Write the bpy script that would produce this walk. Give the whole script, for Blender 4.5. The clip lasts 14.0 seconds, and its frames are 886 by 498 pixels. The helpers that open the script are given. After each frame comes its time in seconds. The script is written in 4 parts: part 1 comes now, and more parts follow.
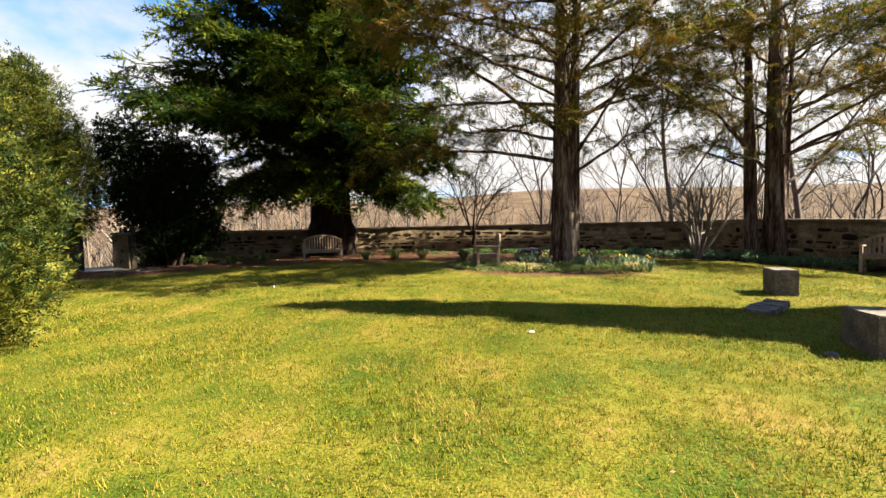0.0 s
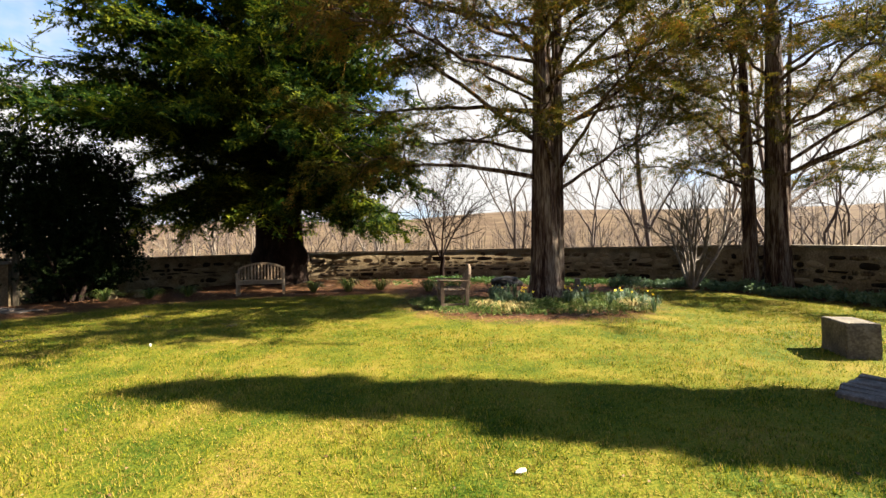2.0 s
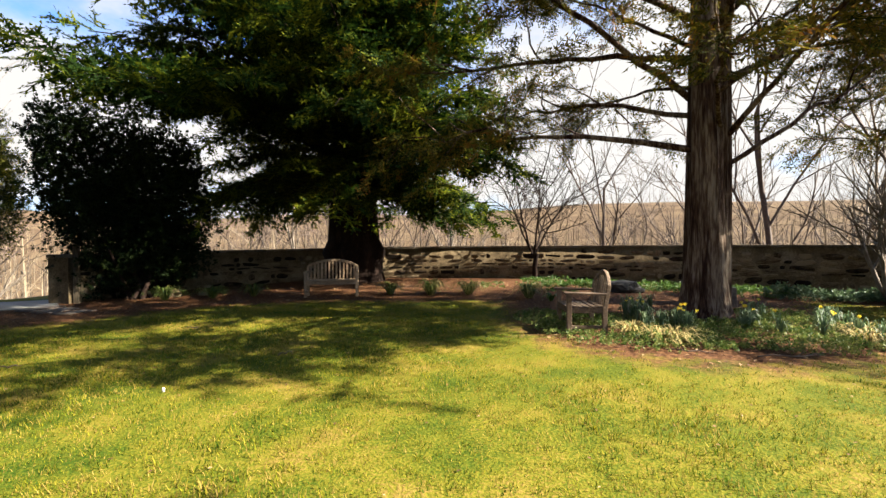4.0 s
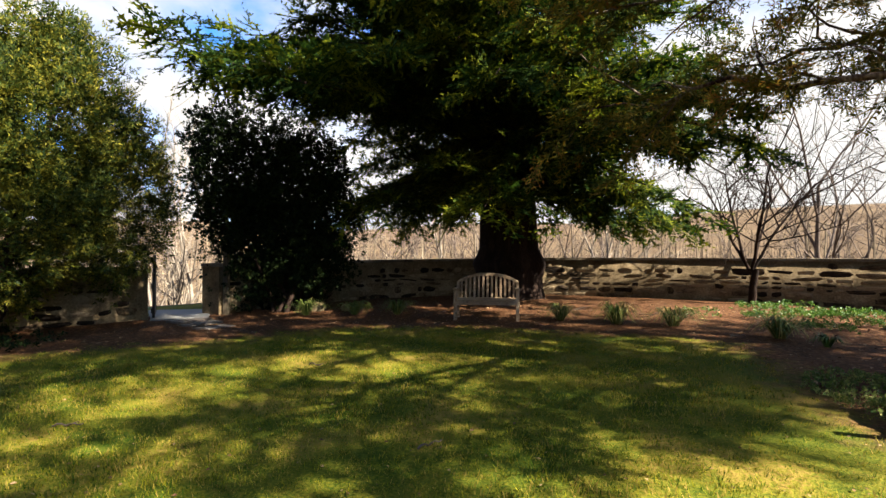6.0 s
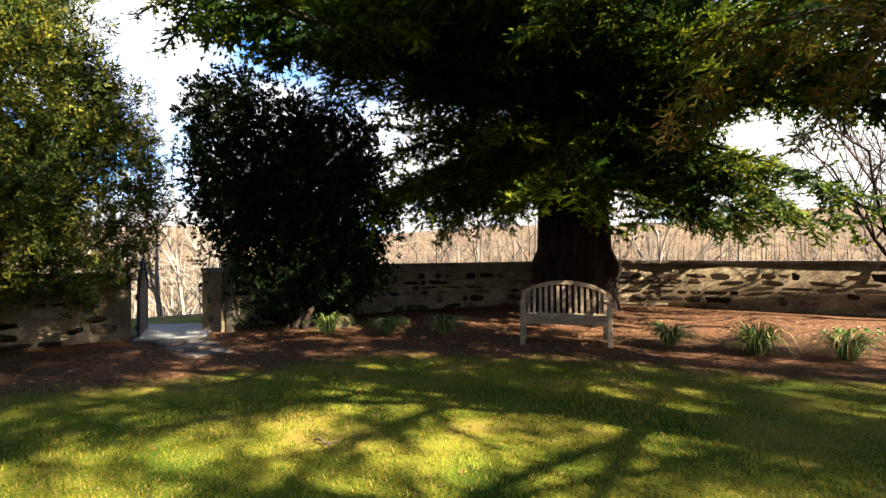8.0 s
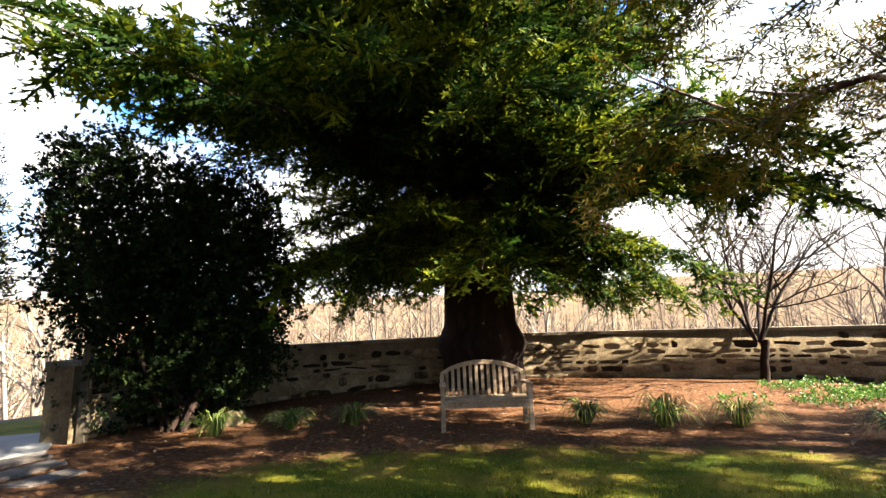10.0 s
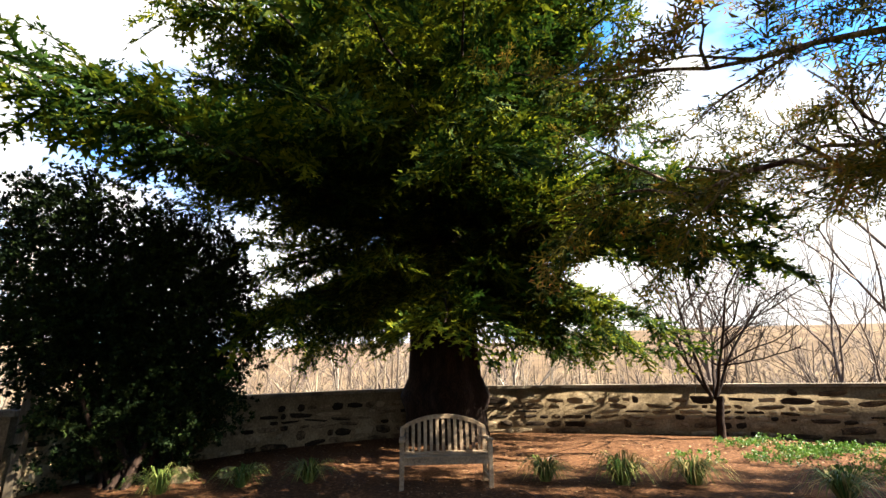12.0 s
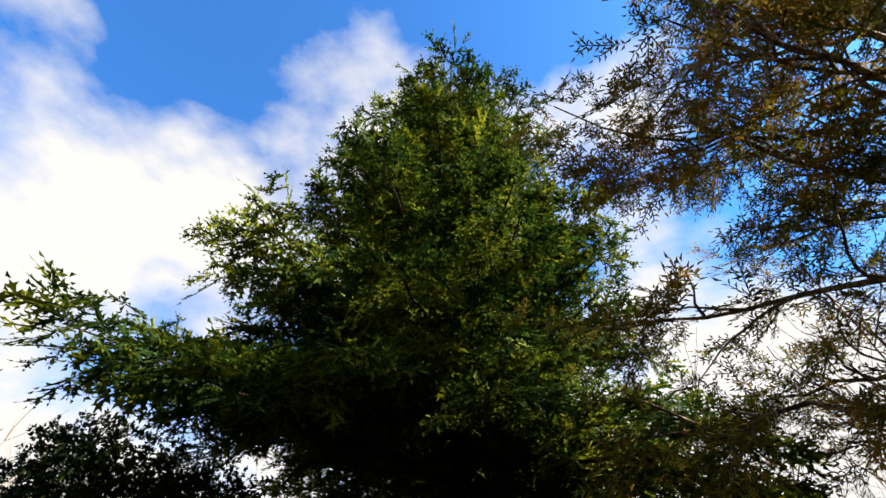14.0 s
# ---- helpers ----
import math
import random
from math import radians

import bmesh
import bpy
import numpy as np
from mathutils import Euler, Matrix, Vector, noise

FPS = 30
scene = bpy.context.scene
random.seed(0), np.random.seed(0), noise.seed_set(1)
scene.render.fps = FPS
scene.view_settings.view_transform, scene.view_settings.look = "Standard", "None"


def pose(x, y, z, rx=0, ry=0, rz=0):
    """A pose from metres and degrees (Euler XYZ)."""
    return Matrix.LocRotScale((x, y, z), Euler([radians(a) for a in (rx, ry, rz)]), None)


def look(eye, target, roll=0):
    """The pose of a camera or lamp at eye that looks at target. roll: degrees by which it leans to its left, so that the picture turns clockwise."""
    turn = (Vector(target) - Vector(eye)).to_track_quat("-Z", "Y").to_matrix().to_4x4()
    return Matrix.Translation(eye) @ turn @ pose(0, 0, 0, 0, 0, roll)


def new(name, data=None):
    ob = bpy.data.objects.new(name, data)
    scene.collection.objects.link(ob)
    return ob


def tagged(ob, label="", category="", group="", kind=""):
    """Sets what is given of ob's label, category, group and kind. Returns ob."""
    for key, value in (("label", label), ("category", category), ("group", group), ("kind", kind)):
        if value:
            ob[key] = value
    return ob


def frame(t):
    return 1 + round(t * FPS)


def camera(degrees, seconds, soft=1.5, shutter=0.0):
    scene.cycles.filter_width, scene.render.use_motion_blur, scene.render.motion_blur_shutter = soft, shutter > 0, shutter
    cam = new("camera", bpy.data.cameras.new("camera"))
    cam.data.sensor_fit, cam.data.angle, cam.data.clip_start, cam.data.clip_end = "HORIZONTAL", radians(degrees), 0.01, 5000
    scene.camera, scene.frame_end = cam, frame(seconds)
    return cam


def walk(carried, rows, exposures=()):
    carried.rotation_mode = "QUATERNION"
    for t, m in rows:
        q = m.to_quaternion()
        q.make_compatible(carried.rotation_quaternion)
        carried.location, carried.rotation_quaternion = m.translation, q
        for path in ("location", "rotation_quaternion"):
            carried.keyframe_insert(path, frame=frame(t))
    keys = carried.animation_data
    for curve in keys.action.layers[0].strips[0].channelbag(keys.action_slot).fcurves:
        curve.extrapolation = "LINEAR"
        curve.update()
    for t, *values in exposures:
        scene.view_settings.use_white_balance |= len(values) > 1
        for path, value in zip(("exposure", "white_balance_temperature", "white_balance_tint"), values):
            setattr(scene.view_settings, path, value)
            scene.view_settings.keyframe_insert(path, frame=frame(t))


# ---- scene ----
cam = camera(88.0, 14.0)
PATH = [
    (0, (0.795, 0.464, 0.942), (0.621, 2.455, 0.863), -1.2),
    (0.5, (0.848, 0.997, 1.014), (0.804, 2.996, 0.971), -1.3),
    (1, (0.902, 1.541, 1.07), (0.861, 3.54, 1.073), -1.2),
    (1.5, (0.88, 2.084, 1.11), (0.845, 4.084, 1.138), -1.3),
    (2, (0.94, 2.653, 1.124), (0.885, 4.653, 1.132), -1.2),
    (2.5, (0.746, 3.195, 1.136), (0.591, 5.189, 1.137), -1.0),
    (2.7, (0.689, 3.425, 1.139), (0.495, 5.415, 1.139), -1.0),
    (4.8, (-0.311, 5.909, 1.26), (-0.837, 7.839, 1.24), -0.5),
    (5, (-0.414, 6.149, 1.246), (-1.001, 8.061, 1.25), -0.5),
    (5.5, (-0.731, 6.605, 1.279), (-1.442, 8.473, 1.345), -0.3),
    (6, (-1.053, 7.06, 1.271), (-1.996, 8.824, 1.296), -0.1),
    (6.5, (-1.406, 7.458, 1.29), (-2.697, 8.985, 1.321), 0.2),
    (7, (-1.772, 7.918, 1.249), (-3.042, 9.463, 1.268), 0.1),
    (7.5, (-2.137, 8.391, 1.257), (-3.312, 10.009, 1.276), 0.0),
    (8, (-2.478, 8.803, 1.255), (-3.544, 10.495, 1.294), -0.2),
    (8.5, (-2.738, 9.032, 1.269), (-3.697, 10.785, 1.373), -0.4),
    (9, (-2.907, 8.939, 1.314), (-3.748, 10.739, 1.541), -0.7),
    (9.2, (-2.909, 8.913, 1.338), (-3.702, 10.726, 1.632), -0.9),
    (11.5, (-2.934, 8.899, 1.44), (-3.42, 10.804, 1.807), -1.0),
    (12, (-2.78, 8.767, 1.45), (-3.273, 10.63, 1.983), -0.9),
    (12.5, (-2.832, 8.554, 1.521), (-3.312, 10.313, 2.342), -0.9),
    (13, (-2.982, 8.351, 1.559), (-3.473, 10.007, 2.566), -1.3),
    (13.5, (-2.947, 8.262, 1.603), (-3.436, 9.799, 2.785), -1.6),
    (14, (-2.906, 8.228, 1.615), (-3.28, 9.672, 2.948), -2.7),
]
walk(cam, [(t, look(eye, target, roll)) for t, eye, target, roll in PATH],
     [(0.0, 2.95), (5.0, 2.9), (6.5, 3.1), (8.0, 3.5), (9.0, 4.0), (11.5, 3.75), (12.5, 3.45), (13.2, 3.1), (14.0, 2.9)])

# ---- world, sun ----
SUN_EL, SUN_TO = radians(37), Vector((1.0, 0.06))
world = bpy.data.worlds.new("sky")
scene.world = world
world.use_nodes = True
wn, wl = world.node_tree.nodes, world.node_tree.links
wn.clear()
sky = wn.new("ShaderNodeTexSky")
sky.sky_type, sky.sun_disc = "NISHITA", False
sky.sun_elevation, sky.sun_rotation = SUN_EL, math.atan2(SUN_TO.x, SUN_TO.y)
coord = wn.new("ShaderNodeTexCoord")
squash = wn.new("ShaderNodeMapping")
squash.inputs["Location"].default_value = (0.35, 0.2, 0.9)
squash.inputs["Scale"].default_value = (1.0, 1.0, 1.7)
puffs = wn.new("ShaderNodeTexNoise")
puffs.inputs["Scale"].default_value, puffs.inputs["Detail"].default_value = 2.1, 7.0
puffs.inputs["Roughness"].default_value = 0.52
rise = wn.new("ShaderNodeSeparateXYZ")
bias = wn.new("ShaderNodeMath")
bias.operation = "MULTIPLY_ADD"
bias.inputs[1].default_value, bias.inputs[2].default_value = -0.25, 0.155
total = wn.new("ShaderNodeMath")
total.operation = "ADD"
cover = wn.new("ShaderNodeValToRGB")
cover.color_ramp.elements[0].position, cover.color_ramp.elements[1].position = 0.46, 0.60
cloud_mix = wn.new("ShaderNodeMixRGB")
cloud_mix.inputs[2].default_value = (3.2, 3.12, 3.0, 1)
tint = wn.new("ShaderNodeMixRGB")
tint.blend_type, tint.inputs[0].default_value = "MULTIPLY", 1.0
tint.inputs[2].default_value = (0.28, 0.72, 1.2, 1)
back = wn.new("ShaderNodeBackground")
back.inputs["Strength"].default_value = 0.043
wout = wn.new("ShaderNodeOutputWorld")
wl.new(coord.outputs["Generated"], squash.inputs["Vector"])
wl.new(squash.outputs[0], puffs.inputs["Vector"])
wl.new(coord.outputs["Generated"], rise.inputs[0])
wl.new(rise.outputs["Z"], bias.inputs[0])
wl.new(bias.outputs[0], total.inputs[0])
wl.new(puffs.outputs["Fac"], total.inputs[1])
wl.new(total.outputs[0], cover.inputs[0])
wl.new(sky.outputs[0], tint.inputs[1])
wl.new(tint.outputs[0], cloud_mix.inputs[1])
wl.new(cover.outputs[0], cloud_mix.inputs[0])
wl.new(cloud_mix.outputs[0], back.inputs["Color"])
wl.new(back.outputs[0], wout.inputs["Surface"])

sun_data = bpy.data.lights.new("sun", "SUN")
sun_data.energy, sun_data.angle, sun_data.color = 5.0, radians(0.55), (1.0, 0.93, 0.80)
sun = new("sun", sun_data)
to_sun = Vector((SUN_TO.x * math.cos(SUN_EL), SUN_TO.y * math.cos(SUN_EL), math.sin(SUN_EL) * SUN_TO.length)).normalized()
sun.matrix_world = look((20, 0, 30), Vector((20, 0, 30)) - to_sun)


# ---- materials ----
def material(name, colours, scale=6.0, fine=60.0, rough=0.85, bump=0.3, depth=0.01, stretch=(1, 1, 1), island=0.0, piece=0.0, through_light=0.0, metal=0.0, stops=None, spec=0.3):
    """Noise at two scales through a colour ramp, relief from the finer one. island, piece: how far a joined piece or an object shifts along the ramp."""
    m = bpy.data.materials.new(name)
    m.use_nodes = True
    n, l = m.node_tree.nodes, m.node_tree.links
    p = n["Principled BSDF"]
    p.inputs["Roughness"].default_value, p.inputs["Metallic"].default_value = rough, metal
    p.inputs["Specular IOR Level"].default_value = spec
    tc = n.new("ShaderNodeTexCoord")
    mp = n.new("ShaderNodeMapping")
    mp.inputs["Scale"].default_value = stretch
    l.new(tc.outputs["Object"], mp.inputs["Vector"])
    big, small = n.new("ShaderNodeTexNoise"), n.new("ShaderNodeTexNoise")
    for node, sc in ((big, scale), (small, fine)):
        node.inputs["Scale"].default_value, node.inputs["Detail"].default_value = sc, 4.0
        l.new(mp.outputs[0], node.inputs["Vector"])
    mixed = n.new("ShaderNodeMath")
    mixed.operation = "MULTIPLY_ADD"
    mixed.inputs[1].default_value = 0.45
    l.new(small.outputs["Fac"], mixed.inputs[0])
    half = n.new("ShaderNodeMath")
    half.operation = "MULTIPLY"
    half.inputs[1].default_value = 0.55
    l.new(big.outputs["Fac"], half.inputs[0])
    l.new(half.outputs[0], mixed.inputs[2])
    value = mixed.outputs[0]
    for amount, node, out in ((island, "ShaderNodeNewGeometry", "Random Per Island"), (piece, "ShaderNodeObjectInfo", "Random")):
        if amount:
            src = n.new(node)
            shift = n.new("ShaderNodeMath")
            shift.operation = "MULTIPLY_ADD"
            shift.inputs[1].default_value, shift.inputs[2].default_value = amount, -amount / 2
            add = n.new("ShaderNodeMath")
            l.new(src.outputs[out], shift.inputs[0])
            l.new(shift.outputs[0], add.inputs[0])
            l.new(value, add.inputs[1])
            value = add.outputs[0]
    ramp = n.new("ShaderNodeValToRGB")
    stops = stops or [0.32 + 0.36 * i / max(1, len(colours) - 1) for i in range(len(colours))]
    while len(ramp.color_ramp.elements) < len(colours):
        ramp.color_ramp.elements.new(0.5)
    for e, c, s in zip(ramp.color_ramp.elements, colours, stops):
        e.position, e.color = s, (*c, 1)
    l.new(value, ramp.inputs[0])
    l.new(ramp.outputs[0], p.inputs["Base Color"])
    if bump:
        b = n.new("ShaderNodeBump")
        b.inputs["Strength"].default_value, b.inputs["Distance"].default_value = bump, depth
        l.new(mixed.outputs[0], b.inputs["Height"])
        l.new(b.outputs[0], p.inputs["Normal"])
    if through_light:
        t, mx = n.new("ShaderNodeBsdfTranslucent"), n.new("ShaderNodeMixShader")
        mx.inputs[0].default_value = through_light
        l.new(ramp.outputs[0], t.inputs["Color"])
        l.new(p.outputs[0], mx.inputs[1])
        l.new(t.outputs[0], mx.inputs[2])
        l.new(mx.outputs[0], n["Material Output"].inputs["Surface"])
    m["ramp"] = ramp.name
    return m


def ground_material():
    """Lawn, needle mulch and winter woodland floor, by the masks laid on the ground's points."""
    m = material("lawn_and_mulch", [(0.022, 0.040, 0.003), (0.056, 0.063, 0.005), (0.098, 0.086, 0.008), (0.135, 0.090, 0.020)], 1.3, 52, 0.95, 1.0, 0.03, stops=[0.38, 0.47, 0.55, 0.63], spec=0.05)
    n, l = m.node_tree.nodes, m.node_tree.links
    p, lawn = n["Principled BSDF"], n[m["ramp"]]
    tc = n.new("ShaderNodeTexCoord")

    def patch(colours, scale, detail=8.0):
        t, r = n.new("ShaderNodeTexNoise"), n.new("ShaderNodeValToRGB")
        t.inputs["Scale"].default_value, t.inputs["Detail"].default_value, t.inputs["Roughness"].default_value = scale, detail, 0.7
        l.new(tc.outputs["Object"], t.inputs["Vector"])
        while len(r.color_ramp.elements) < len(colours):
            r.color_ramp.elements.new(0.5)
        for i, (e, c) in enumerate(zip(r.color_ramp.elements, colours)):
            e.position, e.color = 0.3 + 0.4 * i / (len(colours) - 1), (*c, 1)
        l.new(t.outputs["Fac"], r.inputs[0])
        return r.outputs[0], t.outputs["Fac"]

    mulch, _ = patch([(0.012, 0.005, 0.003), (0.058, 0.025, 0.011), (0.16, 0.085, 0.036)], 16.0)
    woods, _ = patch([(0.040, 0.026, 0.016), (0.075, 0.050, 0.029), (0.115, 0.082, 0.048)], 0.05, 12.0)
    _, edge = patch([(0, 0, 0), (1, 1, 1)], 3.0)
    colour = lawn.outputs[0]
    for mask, top in (("bed", mulch), ("wild", woods)):
        a, add, st, mx = n.new("ShaderNodeAttribute"), n.new("ShaderNodeMath"), n.new("ShaderNodeMapRange"), n.new("ShaderNodeMixRGB")
        a.attribute_name = mask
        l.new(a.outputs["Fac"], add.inputs[0])
        l.new(edge, add.inputs[1])
        st.inputs["From Min"].default_value, st.inputs["From Max"].default_value = 0.86, 1.14
        l.new(add.outputs[0], st.inputs["Value"])
        l.new(st.outputs[0], mx.inputs[0])
        l.new(colour, mx.inputs[1])
        l.new(top, mx.inputs[2])
        colour = mx.outputs[0]
    l.new(colour, p.inputs["Base Color"])
    return m


M = {
    "ground": ground_material(),
    "grass": material("grass_blade", [(0.026, 0.056, 0.004), (0.090, 0.102, 0.006), (0.195, 0.172, 0.010), (0.25, 0.170, 0.042)], 1.6, 9, 0.8, 0, island=0.5, through_light=0.4, spec=0.05),
    "yew": material("conifer_needles", [(0.004, 0.011, 0.003), (0.016, 0.034, 0.004), (0.125, 0.130, 0.007)], 0.5, 3, 0.7, 0, island=0.24, through_light=0.38, spec=0.04),
    "juniper": material("juniper_sprays", [(0.010, 0.017, 0.004), (0.040, 0.043, 0.006), (0.115, 0.088, 0.010), (0.15, 0.062, 0.012)], 0.45, 3, 0.75, 0, island=0.26, through_light=0.35, spec=0.06),
    # dark greens lowered to near black, deep shade included in the colour
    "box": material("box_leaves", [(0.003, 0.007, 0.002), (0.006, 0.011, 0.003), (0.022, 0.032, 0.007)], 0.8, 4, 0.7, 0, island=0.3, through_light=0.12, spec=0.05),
    "hedge": material("sunlit_hedge_leaves", [(0.006, 0.014, 0.003), (0.030, 0.042, 0.005), (0.130, 0.114, 0.012)], 1.2, 5, 0.65, 0, island=0.3, through_light=0.28, spec=0.10),
    "bark": material("stringy_bark", [(0.014, 0.006, 0.004), (0.052, 0.030, 0.019), (0.15, 0.115, 0.084)], 6, 34, 0.95, 1.0, 0.06, (1, 1, 0.12), stops=[0.40, 0.49, 0.60], spec=0.1),
    # bark browns taken down so the colour carries the big crown's shade
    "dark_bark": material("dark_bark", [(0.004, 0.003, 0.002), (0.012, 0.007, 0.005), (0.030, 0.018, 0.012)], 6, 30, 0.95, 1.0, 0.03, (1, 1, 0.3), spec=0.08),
    "twig": material("bare_twigs", [(0.028, 0.020, 0.015), (0.060, 0.042, 0.032), (0.10, 0.072, 0.055)], 1.0, 8, 0.9, 0),
    "pale_twig": material("pale_twigs", [(0.060, 0.045, 0.033), (0.125, 0.098, 0.072), (0.20, 0.165, 0.125)], 1.0, 8, 0.9, 0),
    "hill_twig": material("hillside_twigs", [(0.030, 0.021, 0.015), (0.085, 0.061, 0.038), (0.18, 0.138, 0.088)], 0.02, 0.3, 0.9, 0, island=0.5),
    "teak": material("weathered_teak", [(0.075, 0.048, 0.027), (0.185, 0.125, 0.072), (0.33, 0.235, 0.145)], 3, 40, 0.8, 0.4, 0.004, (1, 1, 1), piece=0.12),
    "old_teak": material("dark_weathered_teak", [(0.040, 0.022, 0.011), (0.095, 0.060, 0.034), (0.20, 0.145, 0.092)], 4, 40, 0.8, 0.4, 0.004, (1, 1, 1), piece=0.16),
    "mortar": material("lime_mortar", [(0.055, 0.037, 0.018), (0.125, 0.089, 0.048), (0.22, 0.165, 0.098)], 2.5, 25, 0.95, 0.8, 0.02, spec=0.1),
    "stone": material("wall_stone", [(0.012, 0.008, 0.005), (0.045, 0.029, 0.016), (0.115, 0.080, 0.044), (0.20, 0.15, 0.090)], 2.0, 20, 0.9, 0.8, 0.02, piece=0.5, spec=0.1),
    "far_stone": material("wall_stone_far", [(0.012, 0.008, 0.005), (0.045, 0.029, 0.016), (0.115, 0.080, 0.044), (0.20, 0.15, 0.090)], 2.0, 20, 0.9, 0.8, 0.02, island=0.5, spec=0.1),
    "coping": material("coping_stone", [(0.050, 0.040, 0.028), (0.11, 0.088, 0.060), (0.20, 0.165, 0.120)], 2.5, 30, 0.9, 0.6, 0.012, piece=0.2, spec=0.1),
    "block": material("lichened_stone", [(0.030, 0.022, 0.013), (0.075, 0.057, 0.034), (0.145, 0.120, 0.084)], 5, 40, 0.9, 0.6, 0.01),
    "slab": material("weathered_slab", [(0.030, 0.023, 0.018), (0.072, 0.056, 0.044), (0.145, 0.118, 0.095)], 7, 50, 0.9, 0.8, 0.012),
    "concrete": material("pale_concrete", [(0.10, 0.096, 0.088), (0.14, 0.135, 0.122), (0.18, 0.173, 0.157)], 1.5, 40, 0.9, 0.3, 0.004),
    "gate": material("black_stained_timber", [(0.004, 0.0035, 0.003), (0.009, 0.0075, 0.0065), (0.018, 0.015, 0.013)], 3, 30, 0.7, 0.3, 0.004, (1, 1, 0.2)),
    "post": material("old_timber_post", [(0.022, 0.015, 0.009), (0.055, 0.040, 0.023), (0.10, 0.078, 0.048)], 5, 40, 0.9, 0.6, 0.006, (1, 1, 0.15)),
    "strap": material("strappy_leaves", [(0.030, 0.060, 0.012), (0.070, 0.100, 0.020), (0.19, 0.19, 0.055)], 2, 8, 0.5, 0, island=0.3, through_light=0.3, spec=0.1),
    "fresh": material("fresh_green_leaves", [(0.016, 0.048, 0.006), (0.040, 0.090, 0.010), (0.09, 0.135, 0.022)], 1.5, 8, 0.55, 0, island=0.3, through_light=0.35),
    "glaucous": material("blue_green_leaves", [(0.034, 0.066, 0.028), (0.070, 0.110, 0.046), (0.125, 0.155, 0.070)], 2, 8, 0.5, 0, island=0.3, through_light=0.3),
    "straw": material("dry_straw_leaves", [(0.12, 0.080, 0.026), (0.26, 0.19, 0.062), (0.40, 0.31, 0.12)], 2, 8, 0.8, 0, island=0.3, through_light=0.3),
    "petal": material("yellow_petals", [(0.62, 0.42, 0.02), (0.75, 0.56, 0.04), (0.8, 0.66, 0.12)], 3, 12, 0.6, 0, through_light=0.3),
    "fallen": material("fallen_leaves", [(0.05, 0.019, 0.008), (0.115, 0.052, 0.020), (0.21, 0.13, 0.062)], 2, 9, 0.85, 0, island=0.5),
    "chip": material("pale_wood_chip", [(0.42, 0.38, 0.31), (0.55, 0.50, 0.42)], 9, 50, 0.9, 0.3, 0.003),
    "boulder": material("dark_boulder", [(0.005, 0.004, 0.003), (0.013, 0.010, 0.007), (0.045, 0.036, 0.027)], 4, 30, 0.9, 0.9, 0.02),
}


# ---- mesh helpers ----
class Geo:
    """Collects triangles, for meshes of many small pieces."""

    def __init__(self):
        self.v, self.t, self.n = [], [], 0

    def add(self, v, t):
        self.v.append(np.asarray(v, float).reshape(-1, 3))
        self.t.append(np.asarray(t, int).reshape(-1, 3) + self.n)
        self.n += len(self.v[-1])

    def tube(self, points, radii, sides=5):
        p, r = np.asarray(points, float), np.asarray(radii, float)
        tan = np.gradient(p, axis=0)
        tan /= np.linalg.norm(tan, axis=1)[:, None] + 1e-9
        ref = np.array((0.0, 0, 1)) if abs(tan[:, 2].mean()) < 0.8 else np.array((1.0, 0, 0))
        a = np.cross(tan, ref)
        a /= np.linalg.norm(a, axis=1)[:, None] + 1e-9
        b = np.cross(tan, a)
        ang = np.arange(sides) * 2 * np.pi / sides
        ring = p[:, None] + r[:, None, None] * (np.cos(ang)[None, :, None] * a[:, None] + np.sin(ang)[None, :, None] * b[:, None])
        i, j = np.meshgrid(np.arange(len(p) - 1), np.arange(sides), indexing="ij")
        q0, q1 = i * sides + j, i * sides + (j + 1) % sides
        q2, q3 = q1 + sides, q0 + sides
        self.add(ring, np.concatenate([np.stack([q0, q1, q2], -1).reshape(-1, 3), np.stack([q0, q2, q3], -1).reshape(-1, 3)]))

    def scatter(self, template, pos, rot, size):
        """template: (vertices, triangles); pos (n, 3), rot (n, 3, 3) with columns as axes, size (n,) or (n, 3)."""
        tv, tt = template
        pos = np.asarray(pos, float)
        if not len(pos):
            return
        size = np.asarray(size, float)
        size = np.repeat(size[:, None], 3, 1) if size.ndim == 1 else size
        v = np.einsum("nij,nkj->nki", rot, tv[None] * size[:, None]) + pos[:, None]
        t = tt[None] + (np.arange(len(pos)) * len(tv))[:, None, None]
        self.add(v, t)

    def mesh(self, name, mat, smooth=False):
        v, t = np.concatenate(self.v), np.concatenate(self.t)
        me = bpy.data.meshes.new(name)
        me.vertices.add(len(v))
        me.vertices.foreach_set("co", v.astype(np.float32).ravel())
        me.loops.add(3 * len(t))
        me.loops.foreach_set("vertex_index", t.astype(np.int32).ravel())
        me.polygons.add(len(t))
        me.polygons.foreach_set("loop_start", np.arange(0, 3 * len(t), 3, dtype=np.int32))
        me.update(calc_edges=True)
        if smooth:
            me.polygons.foreach_set("use_smooth", np.ones(len(t), bool))
        me.materials.append(mat)
        return me


def child(ob, parent, label=""):
    ob.parent = parent
    if label:
        ob["label"] = label
    return ob


def part(name, bm, mat, parent, label=""):
    """Links a bmesh as one mesh object under a thing or a part."""
    me = bpy.data.meshes.new(name)
    bm.to_mesh(me)
    bm.free()
    me.materials.append(mat)
    return child(new(name, me), parent, label)


def geo_part(name, geo, mat, parent, label="", smooth=False):
    return child(new(name, geo.mesh(name, mat, smooth)), parent, label)


